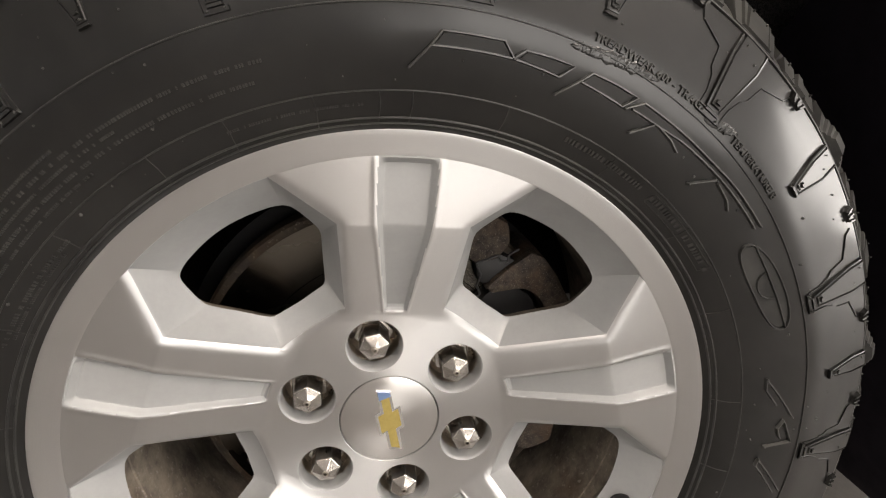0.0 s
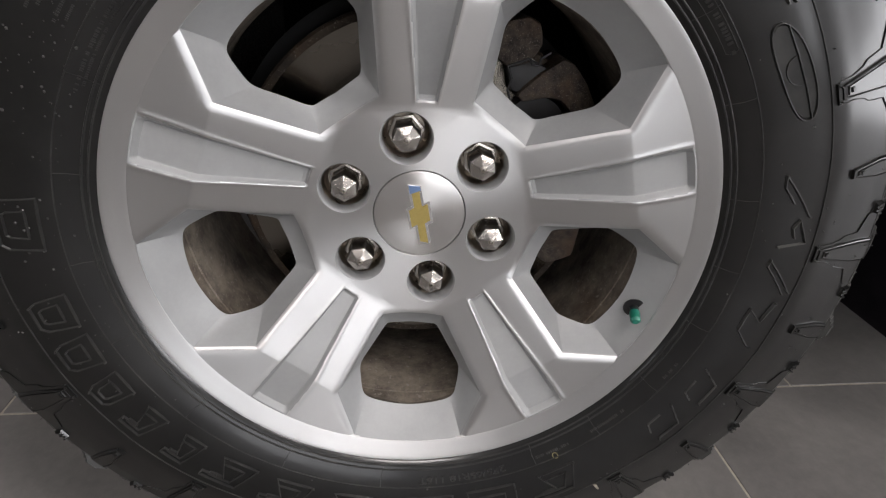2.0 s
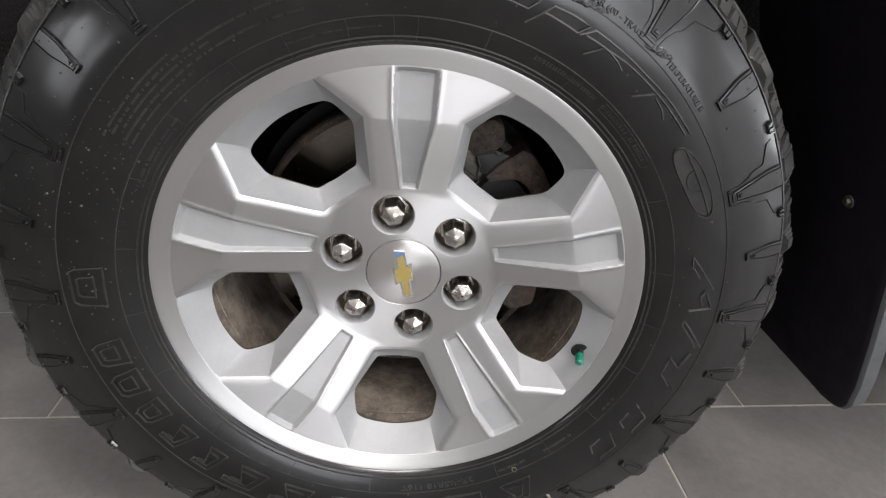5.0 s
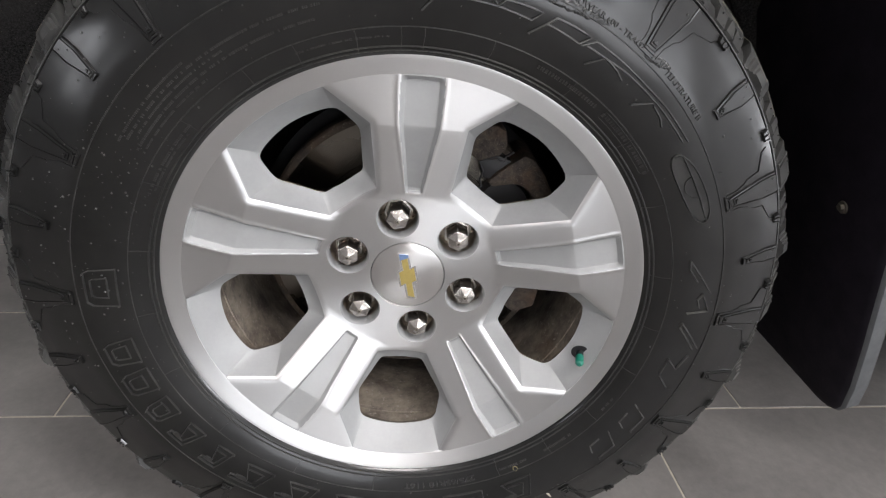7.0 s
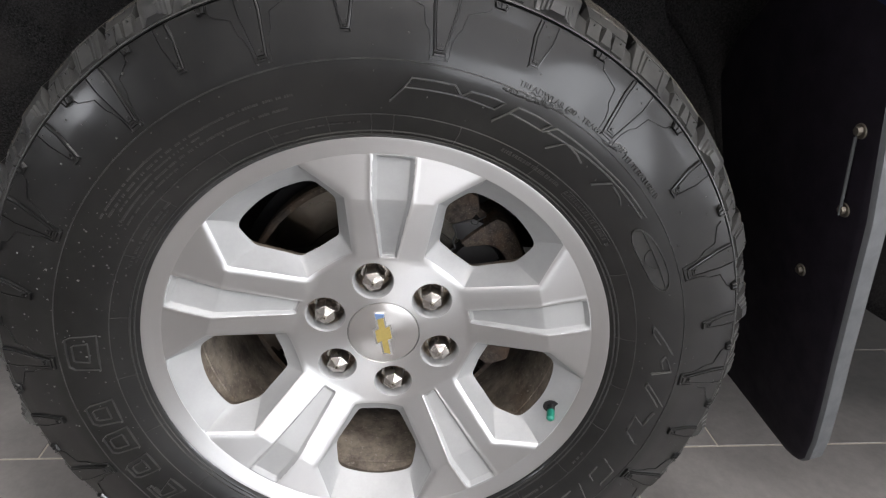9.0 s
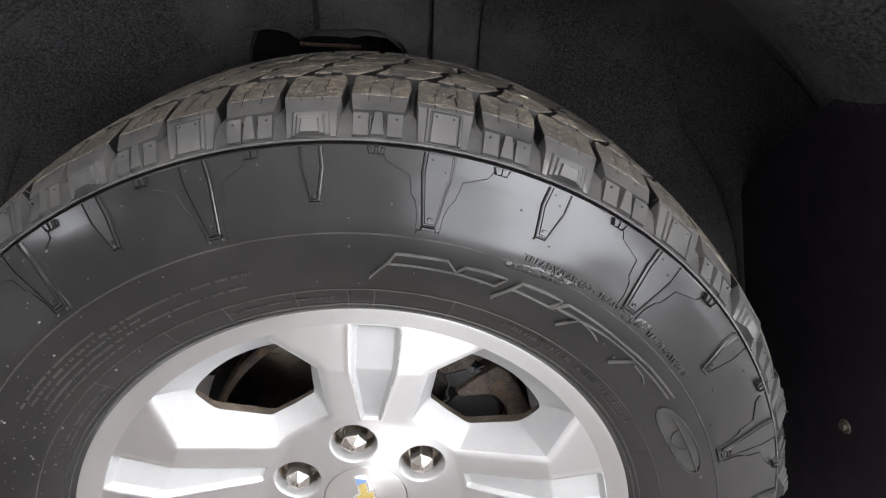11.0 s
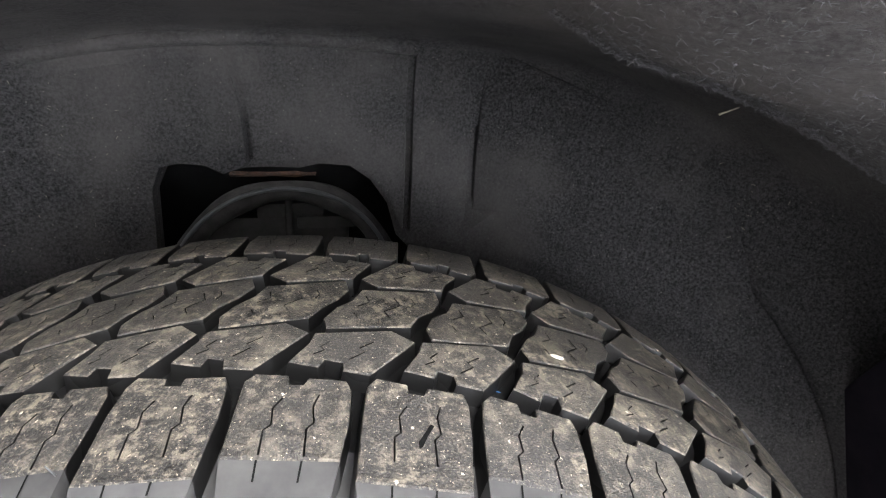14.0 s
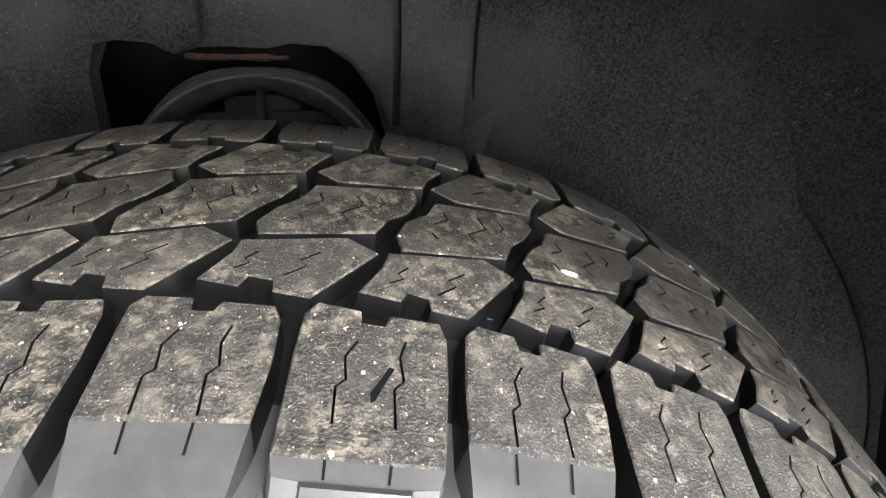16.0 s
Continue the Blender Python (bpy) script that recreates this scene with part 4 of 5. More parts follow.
def trace(name, *lines, w=0.0010, h=0.0028):
    """Raised moulded lines through (degrees, radius) points, one shape."""
    bm = bmesh.new()
    for pts in lines:
        fine = []
        for a, b in zip(pts, pts[1:]):
            n = max(1, int(abs(a[0] - b[0]) / 1.2))
            fine += [(a[0] + (b[0] - a[0]) * q / n, a[1] + (b[1] - a[1]) * q / n) for q in range(n)]
        ridge(bm, fine + [pts[-1]], w, h)
    NUBS.append(lines[0][0])
    NUBS.append(lines[0][-1])
    part(name, bm, M_EDGE, tyre, "", 0.4)


def plate(pts, h=0.0010):
    """A low flat plate inside a moulded outline."""
    bm = bmesh.new()
    relief(bm, pts, h, 0.03)
    part("raised_plate", bm, M_RUBBER, tyre, "", 0.4)


# slanted outlines along the upper sidewall
trace("raised_outline", [(89.4, 0.2809), (87.2, 0.2929), (86.2, 0.3009), (79.5, 0.3015), (78.0, 0.2938)], [(87.2, 0.2929), (78.2, 0.2936)])
plate([(86.9, 0.2935), (86.0, 0.3003), (79.7, 0.3008), (78.6, 0.2942)])
trace("raised_outline", [(78.0, 0.2938), (77.8, 0.2954), (77.0, 0.2996), (74.0, 0.3005), (71.2, 0.3005), (72.4, 0.2922), (78.0, 0.2936)])
plate([(77.4, 0.2945), (76.7, 0.2990), (71.7, 0.2998), (72.6, 0.2930)])
trace("raised_outline", [(71.9, 0.2828), (69.9, 0.2946), (69.0, 0.3013), (65.8, 0.3020), (62.8, 0.3018), (63.9, 0.2932), (69.9, 0.2945)])
plate([(69.6, 0.2952), (68.8, 0.3006), (63.3, 0.3011), (64.1, 0.2940)])
trace("raised_outline", [(63.4, 0.2933), (61.7, 0.3016), (56.2, 0.3016), (50.9, 0.3014), (45.3, 0.3030), (38.6, 0.3035)], [(62.6, 0.2950), (58.4, 0.2957), (55.0, 0.2975), (45.6, 0.2992), (38.8, 0.2996)])
trace("raised_outline", [(61.1, 0.2829), (59.0, 0.2955)], [(58.4, 0.2957), (56.1, 0.2940), (54.4, 0.2909)])
trace("raised_outline", [(50.0, 0.2829), (47.8, 0.2967)], [(47.2, 0.2960), (44.6, 0.2944), (43.2, 0.2912)])
# thin outlines further round
trace("raised_outline", [(14.1, 0.2834), (7.1, 0.3033)], [(14.1, 0.2834), (12.2, 0.2829), (9.4, 0.2905)])
trace("raised_outline", [(1.8, 0.2862), (2.8, 0.3055), (6.5, 0.2976), (5.2, 0.2934), (3.6, 0.2960)])
trace("raised_outline", [(-0.7, 0.2849), (-5.9, 0.3080)], [(-0.7, 0.2849), (-1.8, 0.2839), (-6.4, 0.3040)])
trace("raised_outline", [(-16.9, 0.3003), (-14.5, 0.2857), (-10.1, 0.2862), (-12.0, 0.2982), (-8.2, 0.3031)])
for d in (-24.0, -33.5):
    trace("raised_outline", [(d, 0.2850), (d - 2.0, 0.3040), (d - 6.5, 0.3040)], [(d - 3.0, 0.2852), (d - 6.0, 0.2856), (d - 6.8, 0.2940)], h=0.0016)
# outlined letters of the lower half, double lines
for d1, d0 in ((180.5, 172.0), (-165.5, -171.6), (-157.8, -163.8), (-150.1, -155.4), (-141.8, -147.6), (-133.2, -138.8), (-122.0, -131.0), (-110.5, -119.8), (-98.5, -108.0), (-82.0, -92.0), (-69.0, -79.0), (-56.0, -66.0)):
    form = int(abs(d1) * 7) % 3
    w = d1 - d0
    if form == 0:
        mark([(d1, 0.2785), (d1 - 0.5, 0.3000), (d1 - 1.2, 0.3050), (d0 + 1.2, 0.3050), (d0 + 0.5, 0.2995), (d0, 0.2780)], 0.52)
    elif form == 1:
        mark([(d1, 0.2785), (d1 - 0.2, 0.3045), (d1 - w * 0.3, 0.3050), (d1 - w * 0.36, 0.2930), (d0 + w * 0.36, 0.2930), (d0 + w * 0.3, 0.3050), (d0 + 0.2, 0.3045), (d0, 0.2785)], 0.7)
    else:
        mark([(d1, 0.2785), (d1 - w * 0.25, 0.3050), (d0, 0.3050), (d0, 0.3000), (d0 + w * 0.45, 0.2985), (d0 + w * 0.2, 0.2790)], 0.6)
bm = bmesh.new()
oval = []
for q in range(36):
    t = 2 * math.pi * q / 36
    along, across = 7.4 * math.copysign(abs(math.cos(t)) ** 0.8, math.cos(t)), 0.0098 * math.copysign(abs(math.sin(t)) ** 0.9, math.sin(t))
    oval.append((29.7 + along, 0.2930 - along * 0.0004 + across))
ridge(bm, oval + oval[:1], 0.0009, 0.0022)
relief(bm, oval, 0.0007, 0.06)
ridge(bm, [(36.5, 0.2954), (32.0, 0.2958), (27.0, 0.2970), (22.5, 0.2983)], 0.0008, 0.0022)
ridge(bm, [(29.8 + 2.1 * math.cos(t), 0.2948 - 0.0082 * math.sin(t)) for t in [math.pi * q / 12 for q in range(13)]], 0.0006, 0.0019)
part("raised_oval", bm, M_MARK, tyre, "raised oval outline mark", 0.4)


def bent_text(words, d0, d1, r, height, name, label):
    """Moulded lettering along an arc from d0 to d1 degrees, tops outwards."""
    cu = bpy.data.curves.new(name, "FONT")
    cu.body, cu.size, cu.extrude, cu.offset = words, 1.0, 0.02, 0.008
    cu.resolution_u = 2
    tmp = new("tmp_text", cu)
    dg = bpy.context.evaluated_depsgraph_get()
    me = bpy.data.meshes.new_from_object(tmp.evaluated_get(dg))
    bpy.data.objects.remove(tmp)
    xs = [v.co.x for v in me.vertices]
    x0, x1 = min(xs), max(xs)
    for v in me.vertices:
        d = d0 + (d1 - d0) * (v.co.x - x0) / (x1 - x0)
        v.co = sw(d, r + v.co.y * height / 0.7, 0.0013 if v.co.z > 0 else -0.0004)
    me.materials.append(M_MARK)
    ob = new(name, me)
    ob.parent = tyre
    return tagged(ob, label)


bent_text("TREADWEAR 600 - TRACTION A   TEMPERATURE B", 70.5, 40.6, 0.3176, 0.0046, "moulded_text", "raised moulded tyre rating text")
bent_text("275/65R18 116T", -69.8, -89.0, 0.2585, 0.0058, "moulded_text", "raised moulded tyre size text")
# wrinkled, torn skin along the rating text
for d0, d1, ra, rb in ((72.6, 61.5, 0.3105, 0.3165), (54.6, 50.0, 0.3166, 0.3235)):
    bm, rows = bmesh.new(), []
    for q in range(91):
        d = d0 + (d1 - d0) * q / 90
        mid_r = ra + (rb - ra) * q / 90
        wide = 0.0042 * math.sin(math.pi * q / 90) ** 0.5 * (1 + 0.4 * noise.noise(Vector((d * 1.3, 0, 0))))
        rows.append([sw(d, mid_r + wide * e, -0.0004 if abs(e) == 1 else 0.0004 + 0.0008 * noise.noise(Vector((d * 3.5, e * 2.2 + d0, 1)))) for e in (-1, -0.7, -0.35, 0, 0.35, 0.7, 1)])
    loft(bm, rows, closed=False)
    part("scuffed_skin", bm, M_RUBBER, tyre, "wrinkled glossy scuff on the sidewall", 1.2)

# dried splashes and grit on the sidewall
bm = bmesh.new()
rs = random.Random(23)
for k in range(330):
    d = rs.choice((rs.gauss(158, 20), rs.gauss(158, 20), rs.uniform(0, 360)))
    r = rs.uniform(0.258, 0.362)
    w = 0.0004 + 0.0009 * rs.random() ** 2.5
    p = rad(d, r, side_y(r))
    cyl_part(bm, p, (0, -1, 0), w, w * 0.45, w * rs.uniform(0.7, 1.4), 6)
part("dried_splash", bm, M_EDGE, tyre, "dried specks and grit on the sidewall", 1.0)["kind"] = "stuff"
# lines of lettering too fine to read, as short bars
bm = bmesh.new()
rt = random.Random(3)
for r, d0, d1, hh in ((0.2900, 145, 104.5, 0.0020), (0.2800, 146, 106, 0.0020), (0.2950, 146, 128, 0.0018), (0.2855, 143, 122, 0.0016), (0.2750, 146, 127, 0.0016), (0.2595, 112, 94, 0.0016),
                      (0.2590, 154, 136, 0.0022), (0.2560, 153, 138, 0.0016), (0.2605, 67.5, 53.5, 0.0034), (0.2605, 50.8, 37.0, 0.0036), (0.2600, -41, -50, 0.0024), (0.2600, -55, -63, 0.0024), (0.262, -26, -31, 0.002)):
    d = d0
    while d > d1 + 0.4:
        w = rt.uniform(0.25, 0.5) * hh / 0.002
        relief(bm, [(d, r), (d, r + hh), (d - w * 0.62, r + hh), (d - w * 0.62, r)], rt.uniform(0.0005, 0.0011), 0.15)
        d -= w * (1.0 if rt.random() < 0.82 else 2.4)
ridge(bm, [(51.8, 0.2585), *arc(51.6, 36.4, 0.2580, 10), (36.0, 0.2610), *arc(36.2, 51.5, 0.2655, 10), (51.8, 0.2585)], 0.0003, 0.0005)
for d in (51.5, 36.2):
    relief(bm, [(d - 0.4, 0.2600), (d + 0.4, 0.2600), (d + 0.4, 0.2636), (d - 0.4, 0.2636)], 0.0012, 0.3)
part("fine_marking", bm, M_MARK, tyre, "rows of fine raised sidewall markings", 0.4)["kind"] = "stuff"
# rubber whiskers and nubs left from the mould
bm = bmesh.new()
for k in range(150):
    d = rt.uniform(-165, -8) if k < 110 else rt.uniform(-180, 180)
    y = rt.uniform(-0.056, -0.024)
    t = (y + 0.0562) / 0.0317
    r = 0.3738 + (0.3955 - 0.3738) * max(0, min(1, t))
    a = rad(d, r, y)
    out = (rad(d, r + 1, y) - a).normalized() + Vector((rt.uniform(-0.5, 0.5), rt.uniform(-1.0, 0.1), rt.uniform(-0.5, 0.5)))
    cyl_part(bm, a, out, 0.0004, 0.00025, rt.uniform(0.002, 0.0065), 5, True)
for k in range(60):
    d, r = rt.uniform(-180, 180), rt.uniform(0.27, 0.36)
    cyl_part(bm, sw(d, r), (rt.uniform(-0.5, 0.5), -1, rt.uniform(-0.5, 0.5)), 0.0006, 0.0003, rt.uniform(0.0008, 0.002), 6, True)
for d, r in NUBS:
    cyl_part(bm, sw(d, r, 0.0006), (rt.uniform(-0.2, 0.2), -1, rt.uniform(-0.2, 0.2)), 0.0009, 0.0005, rt.uniform(0.0024, 0.0032), 7, True)
for p in NUB_POINTS:
    cyl_part(bm, p, (rt.uniform(-0.2, 0.2), -0.8, 0.5), 0.0009, 0.0005, rt.uniform(0.0018, 0.0028), 7, True)
w = part("mould_whisker", bm, M_BLOCK, tyre, "thin rubber mould whiskers", 0)
w["kind"] = "stuff"
# Sipe notches and a tear as flat faces, near-black for their shade.
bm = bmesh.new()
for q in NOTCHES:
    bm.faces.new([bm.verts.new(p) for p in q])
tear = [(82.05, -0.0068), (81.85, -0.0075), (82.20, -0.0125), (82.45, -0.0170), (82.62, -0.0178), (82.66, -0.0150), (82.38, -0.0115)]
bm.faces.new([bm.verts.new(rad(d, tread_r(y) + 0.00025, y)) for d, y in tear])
part("sipe_notch", bm, M_RECESS_SHADE, tyre, "flat near-black shapes painting shaded thin cuts at the block edges", 0)["kind"] = "stuff"
bm = bmesh.new()
bmesh.ops.create_icosphere(bm, subdivisions=2, radius=1)
pc = rad(72.9, tread_r(0.054) - 0.001, 0.0545)
for v in bm.verts:
    q = Matrix.Rotation(radians(20), 3, "Y") @ Vector((v.co.x * 0.0042, v.co.y * 0.0022, v.co.z * 0.0018))
    v.co = pc + q * (1 + 0.25 * noise.noise(v.co * 1.7))
tagged(new("pebble", finish(bm, "pebble", M_STONE, 0.8)), "small cream pebble stuck in the tread", "pebble")

for d, y, mat, nm, lab in ((77.6, 0.0274, M_BLUEPAINT, "paint_dash", "small blue paint dash in the groove"), (71.4, 0.0280, M_BLUEPAINT, "paint_dash", "small blue paint dash in the groove"),
                           (64.4, 0.0292, M_BLUEPAINT, "paint_dash", "small blue paint dash in the groove"), (91.0, 0.033, M_BLUEPAINT, "paint_dash", "small blue paint dash in the groove"), (82.1, 0.115, M_GREEN, "paint_dash", "small green paint dash in the groove")):
    bm = bmesh.new()
    loft(bm, [[rad(d + s, r, y + e) for s, e in ((-0.32, -0.0011), (0.32, -0.0009), (0.34, 0.0010), (-0.30, 0.0012))] for r in (tread_r(y) - 0.0105, tread_r(y) - 0.0078)])
    bm.faces.new([bm.verts.new(rad(d + s, tread_r(y) - 0.0078, y + e)) for s, e in ((-0.32, -0.0011), (0.32, -0.0009), (0.34, 0.0010), (-0.30, 0.0012))])
    part(nm, bm, mat, tyre, lab, 0)

bm = bmesh.new()
ring = [(-58.71 + 0.55 * math.cos(t), 0.2664 + 0.0026 * math.sin(t)) for t in [2 * math.pi * q / 20 for q in range(21)]]
ridge(bm, ring, 0.0006, 0.0004)
part("paint_dot", bm, M_YELLOW, tyre, "faded yellow paint ring on the sidewall", 0.4)
bm = bmesh.new()
relief(bm, [(-55.12 - 0.25, 0.3193 - 0.006), (-55.12 + 0.35, 0.3193 - 0.002), (-55.12 + 0.25, 0.3193 + 0.005), (-55.12 - 0.1, 0.3193 + 0.002)], 0.0022, 0.3)
part("chalk_mark", bm, M_LINT, tyre, "pale chalky scuff on the sidewall", 0.4)

# ---- vehicle round the wheel ----
truck = thing("pickup_truck", "dark blue pickup truck with black fleece-lined wheel arch", "truck", (0, 0.1, 0))
truck_base = Matrix.Translation((0, -0.1, 0))


def tpart(name, bm, mat, parent=None, label="", smooth=0.6, askew=False):
    """A part of the truck, built in world places."""
    if askew:
        for v in bm.verts:
            v.co = skew(v.co)
    if (parent or truck) is truck:
        bmesh.ops.transform(bm, matrix=truck_base, verts=bm.verts)
        return part(name, bm, mat, truck, label, smooth)
    bmesh.ops.transform(bm, matrix=truck_base, verts=bm.verts)
    return part(name, bm, mat, parent, label, smooth)


def skew(co):
    """The inner wall stands askew to the wheel."""
    w = min(1, max(0, (co.y - 0.18) / 0.14))
    return co + Vector((0, (0.277 * min(co.x, 0.15) - 0.85 * max(0, co.x - 0.15) ** 1.15 - 0.0115) * w, 0))


def arch(deg, ax, az, e=2.6):
    """A point on a squarish arch about the axle, in (x, z)."""
    c, s = math.cos(radians(deg)), math.sin(radians(deg))
    k = (abs(c / ax) ** e + abs(s / az) ** e) ** (-1 / e)
    return k * c, CZ + k * s


PHI = [6 + 178 * i / 96 for i in range(97)]
LINER = [(1.05, -0.055), (1.03, -0.030), (1.02, 0.02), (1.01, 0.09), (1.0, 0.17), (0.995, 0.25), (0.990, 0.315), (0.980, 0.345), (0.962, 0.358), (0.93, 0.364), (0.84, 0.368)]
bm = bmesh.new()
rows = []
for k, y in spline(LINER, 3):
    rows.append([Vector((x * k, y, CZ + (z - CZ) * k)) for x, z in (arch(p, 0.545, 0.545) for p in PHI)])
loft(bm, rows, closed=False)
for v in bm.verts:
    v.co += Vector((0, 1, 1)).normalized() * 0.006 * noise.noise(v.co * 6)
liner = tpart("arch_liner", bm, M_FELT, None, "black fleece wheel arch liner with pale lint", 1.2, True)
mod = liner.modifiers.new("thickness", "SOLIDIFY")
mod.thickness, mod.offset = 0.004, 1
# back wall of the liner with the opening for the suspension
bm = bmesh.new()
k_end = LINER[-1][0]
outer = [Vector((x * k_end, 0.368, CZ + (z - CZ) * k_end)) for x, z in (arch(p, 0.545, 0.545) for p in PHI)]
def draw_in(x, z):
    """Narrows the opening towards its front."""
    return (x if x > -0.03 or z > 0.8122 else -0.03 + (x + 0.03) * 0.86, z)


gap = [(-0.186, 0.40), (0.100, 0.40), (0.096, 0.66), (0.078, 0.708), (0.055, 0.722), (0.043, 0.735), (0.033, 0.768), (0.016, 0.792), (-0.003, 0.805), (-0.03, 0.807), (-0.05, 0.803), (-0.08, 0.804), (-0.105, 0.803), (-0.122, 0.798), (-0.135, 0.805), (-0.158, 0.809), (-0.174, 0.806), (-0.184, 0.785)]
gap = [draw_in(*p) for p in gap]
fill_with_holes(bm, outer, [[Vector((x, 0.368, z)) for x, z in gap]])
lo = [Vector((x, 0.368, z)) for x, z in gap]
loft(bm, [lo, [p + Vector((0, 0.006, 0)) for p in lo]])
tpart("liner_back_wall", bm, M_FELT, None, "black fleece inner wall with suspension opening", 0.5, True)


def pressed(name, pts, y, depth, inset_by):
    """A softly raised panel pressed into the liner, from (x, z) corners."""
    bm = bmesh.new()
    cx, cz = sum(p[0] for p in pts) / len(pts), sum(p[1] for p in pts) / len(pts)
    rings = []
    for k, h in ((0, 0.002), (0.35, -depth * 0.55), (0.75, -depth * 0.93), (1, -depth)):
        rings.append([Vector((x - math.copysign(inset_by * k, x - cx), y + h, z - math.copysign(inset_by * k, z - cz))) for x, z in pts])
    vs = loft(bm, rings)
    bm.faces.new(vs[-1])
    return tpart(name, bm, M_FELT, None, "raised panel pressed into the fleece liner", 1.0, True)


pressed("liner_panel", [(0.0555, 0.742), (0.1130, 0.722), (0.1128, 0.7608), (0.1115, 0.8208), (0.1128, 0.8878), (0.1195, 0.926), (0.0535, 0.926), (0.0525, 0.8738), (0.0550, 0.7914)], 0.366, 0.013, 0.0012)
pressed("liner_panel", [(-0.40, 0.64), (-0.1645, 0.64), (-0.1630, 0.7855), (-0.1545, 0.8065), (-0.140, 0.8100), (-0.1200, 0.8060), (-0.1075, 0.799), (-0.096, 0.804), (-0.0890, 0.810), (-0.0895, 0.8276), (-0.0930, 0.8619), (-0.1005, 0.8943), (-0.1105, 0.910), (-0.40, 0.895)], 0.366, 0.009, 0.0012)
pressed("liner_panel", [(-0.0835, 0.8100), (-0.05, 0.8125), (-0.014, 0.8130), (0.016, 0.800), (0.0385, 0.772), (0.0500, 0.742), (0.0495, 0.7914), (0.0470, 0.8738), (0.0480, 0.9225), (-0.1040, 0.912), (-0.0955, 0.8943), (-0.0880, 0.8619), (-0.0845, 0.8276)], 0.366, 0.012, 0.0012)
pressed("liner_panel", [(0.1215, 0.68), (0.26, 0.50), (0.385, 0.57), (0.372, 0.68), (0.345, 0.77), (0.315, 0.835), (0.25, 0.875), (0.1285, 0.918), (0.1195, 0.8878), (0.1180, 0.8208)], 0.366, 0.008, 0.002)
# folded fleece edge along the top of the back wall
bm = bmesh.new()
rows = []
for p in [84 + 76 * i / 40 for i in range(41)]:
    x, z = arch(p, 0.545, 0.545)
    c = Vector((x * 0.957, 0.352 + 0.003 * math.sin(p * 0.35), CZ + (z - CZ) * 0.957))
    o = Vector((x, 0, z - CZ)).normalized()
    rows.append([c + o * 0.0065 * math.cos(a) + Vector((0, 0.009 * math.sin(a), 0)) for a in [2 * math.pi * k / 10 for k in range(10)]])
vs = loft(bm, rows)
bm.faces.new(vs[0])
tpart("liner_fold", bm, M_FELT2, None, "folded fleece edge of the liner", 1.2, True)
# coarse outer lip of the liner
def lip_k(p):
    return 0.02 * min(1, max(0, (p - 62) / 14)) + 0.05 * max(0, (p - 76) / 8) - 0.008 * max(0, min(1, (62 - p) / 10))


bm = bmesh.new()
rows = []
for k, y in spline([(1.01, 0.112), (0.980, 0.108), (0.966, 0.092), (0.959, 0.055), (0.965, 0.0), (1.0, -0.05)], 3):
    rows.append([Vector((x * (k + lip_k(p)), y, CZ + (z - CZ) * (k + lip_k(p)))) for p in PHI if 22 <= p <= 88 for x, z in [arch(p, 0.545, 0.545)]])
loft(bm, rows, closed=False)
for v in bm.verts:
    v.co += Vector((noise.noise(v.co * 14), 0, noise.noise(v.co * 14 + Vector((3, 0, 0))))) * 0.003
tpart("liner_lip", bm, M_FELT2, None, "coarse grey-flecked fleece strip", 1.2)
bm = bmesh.new()
rf = random.Random(23)
lip_rows = spline([(0.980, 0.108), (0.966, 0.092), (0.959, 0.055), (0.965, 0.0), (1.0, -0.05)], 10)
for k in range(9000):
    p = rf.uniform(24, 80)
    kk, y = rf.choice(lip_rows)
    kk2, y2 = rf.choice(lip_rows)
    x, z = arch(p, 0.545, 0.545)
    kk += lip_k(p)
    a = Vector((x * (kk - 0.005), y + rf.uniform(-0.003, 0.003), CZ + (z - CZ) * (kk - 0.005)))
    d = Vector((rf.uniform(-1, 1), rf.uniform(-1, 1), rf.uniform(-0.7, 0.3))).normalized()
    bend = Vector((rf.uniform(-1, 1), rf.uniform(-1, 1), rf.uniform(-0.6, 0.2))).normalized()
    ln, w = rf.uniform(0.0008, 0.0022), rf.uniform(0.00005, 0.0001)
    cyl_part(bm, a, d, w, w, ln, 4, False)
    cyl_part(bm, a + d * ln, d + bend, w, w * 0.6, ln * 0.8, 4, False)
tpart("lip_fibre", bm, M_FIBRE, None, "loose pale grey fleece fibres", 0)["kind"] = "stuff"
# what shows in the opening: added near-black box for its shade, bump stop and bracket
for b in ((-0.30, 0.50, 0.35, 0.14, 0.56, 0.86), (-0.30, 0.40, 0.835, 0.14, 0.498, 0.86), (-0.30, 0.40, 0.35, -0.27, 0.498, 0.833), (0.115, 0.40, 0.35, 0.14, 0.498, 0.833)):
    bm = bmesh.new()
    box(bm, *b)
    tpart("chassis_rail", bm, M_RECESS_SHADE, None, "near-black panel added to keep the opening dark", 0, True)
bm = bmesh.new()
rows = []
for i in range(33):
    a = math.pi * (-0.05 + 1.1 * i / 32)
    c = Vector((-0.066 + 0.102 * math.cos(a), 0.415, 0.668 + 0.102 * math.sin(a)))
    o = Vector((math.cos(a), 0, math.sin(a)))
    rows.append([c + (o * math.cos(2 * math.pi * j / 14) + Vector((0, 1, 0)) * math.sin(2 * math.pi * j / 14)) * (0.0115 + 0.0015 * math.sin(7 * a)) for j in range(14)])
loft(bm, rows)
arm = tpart("control_arm", bm, M_DUSTY, None, "black curved suspension arm", 1.0, True)
bm = bmesh.new()
rows = []
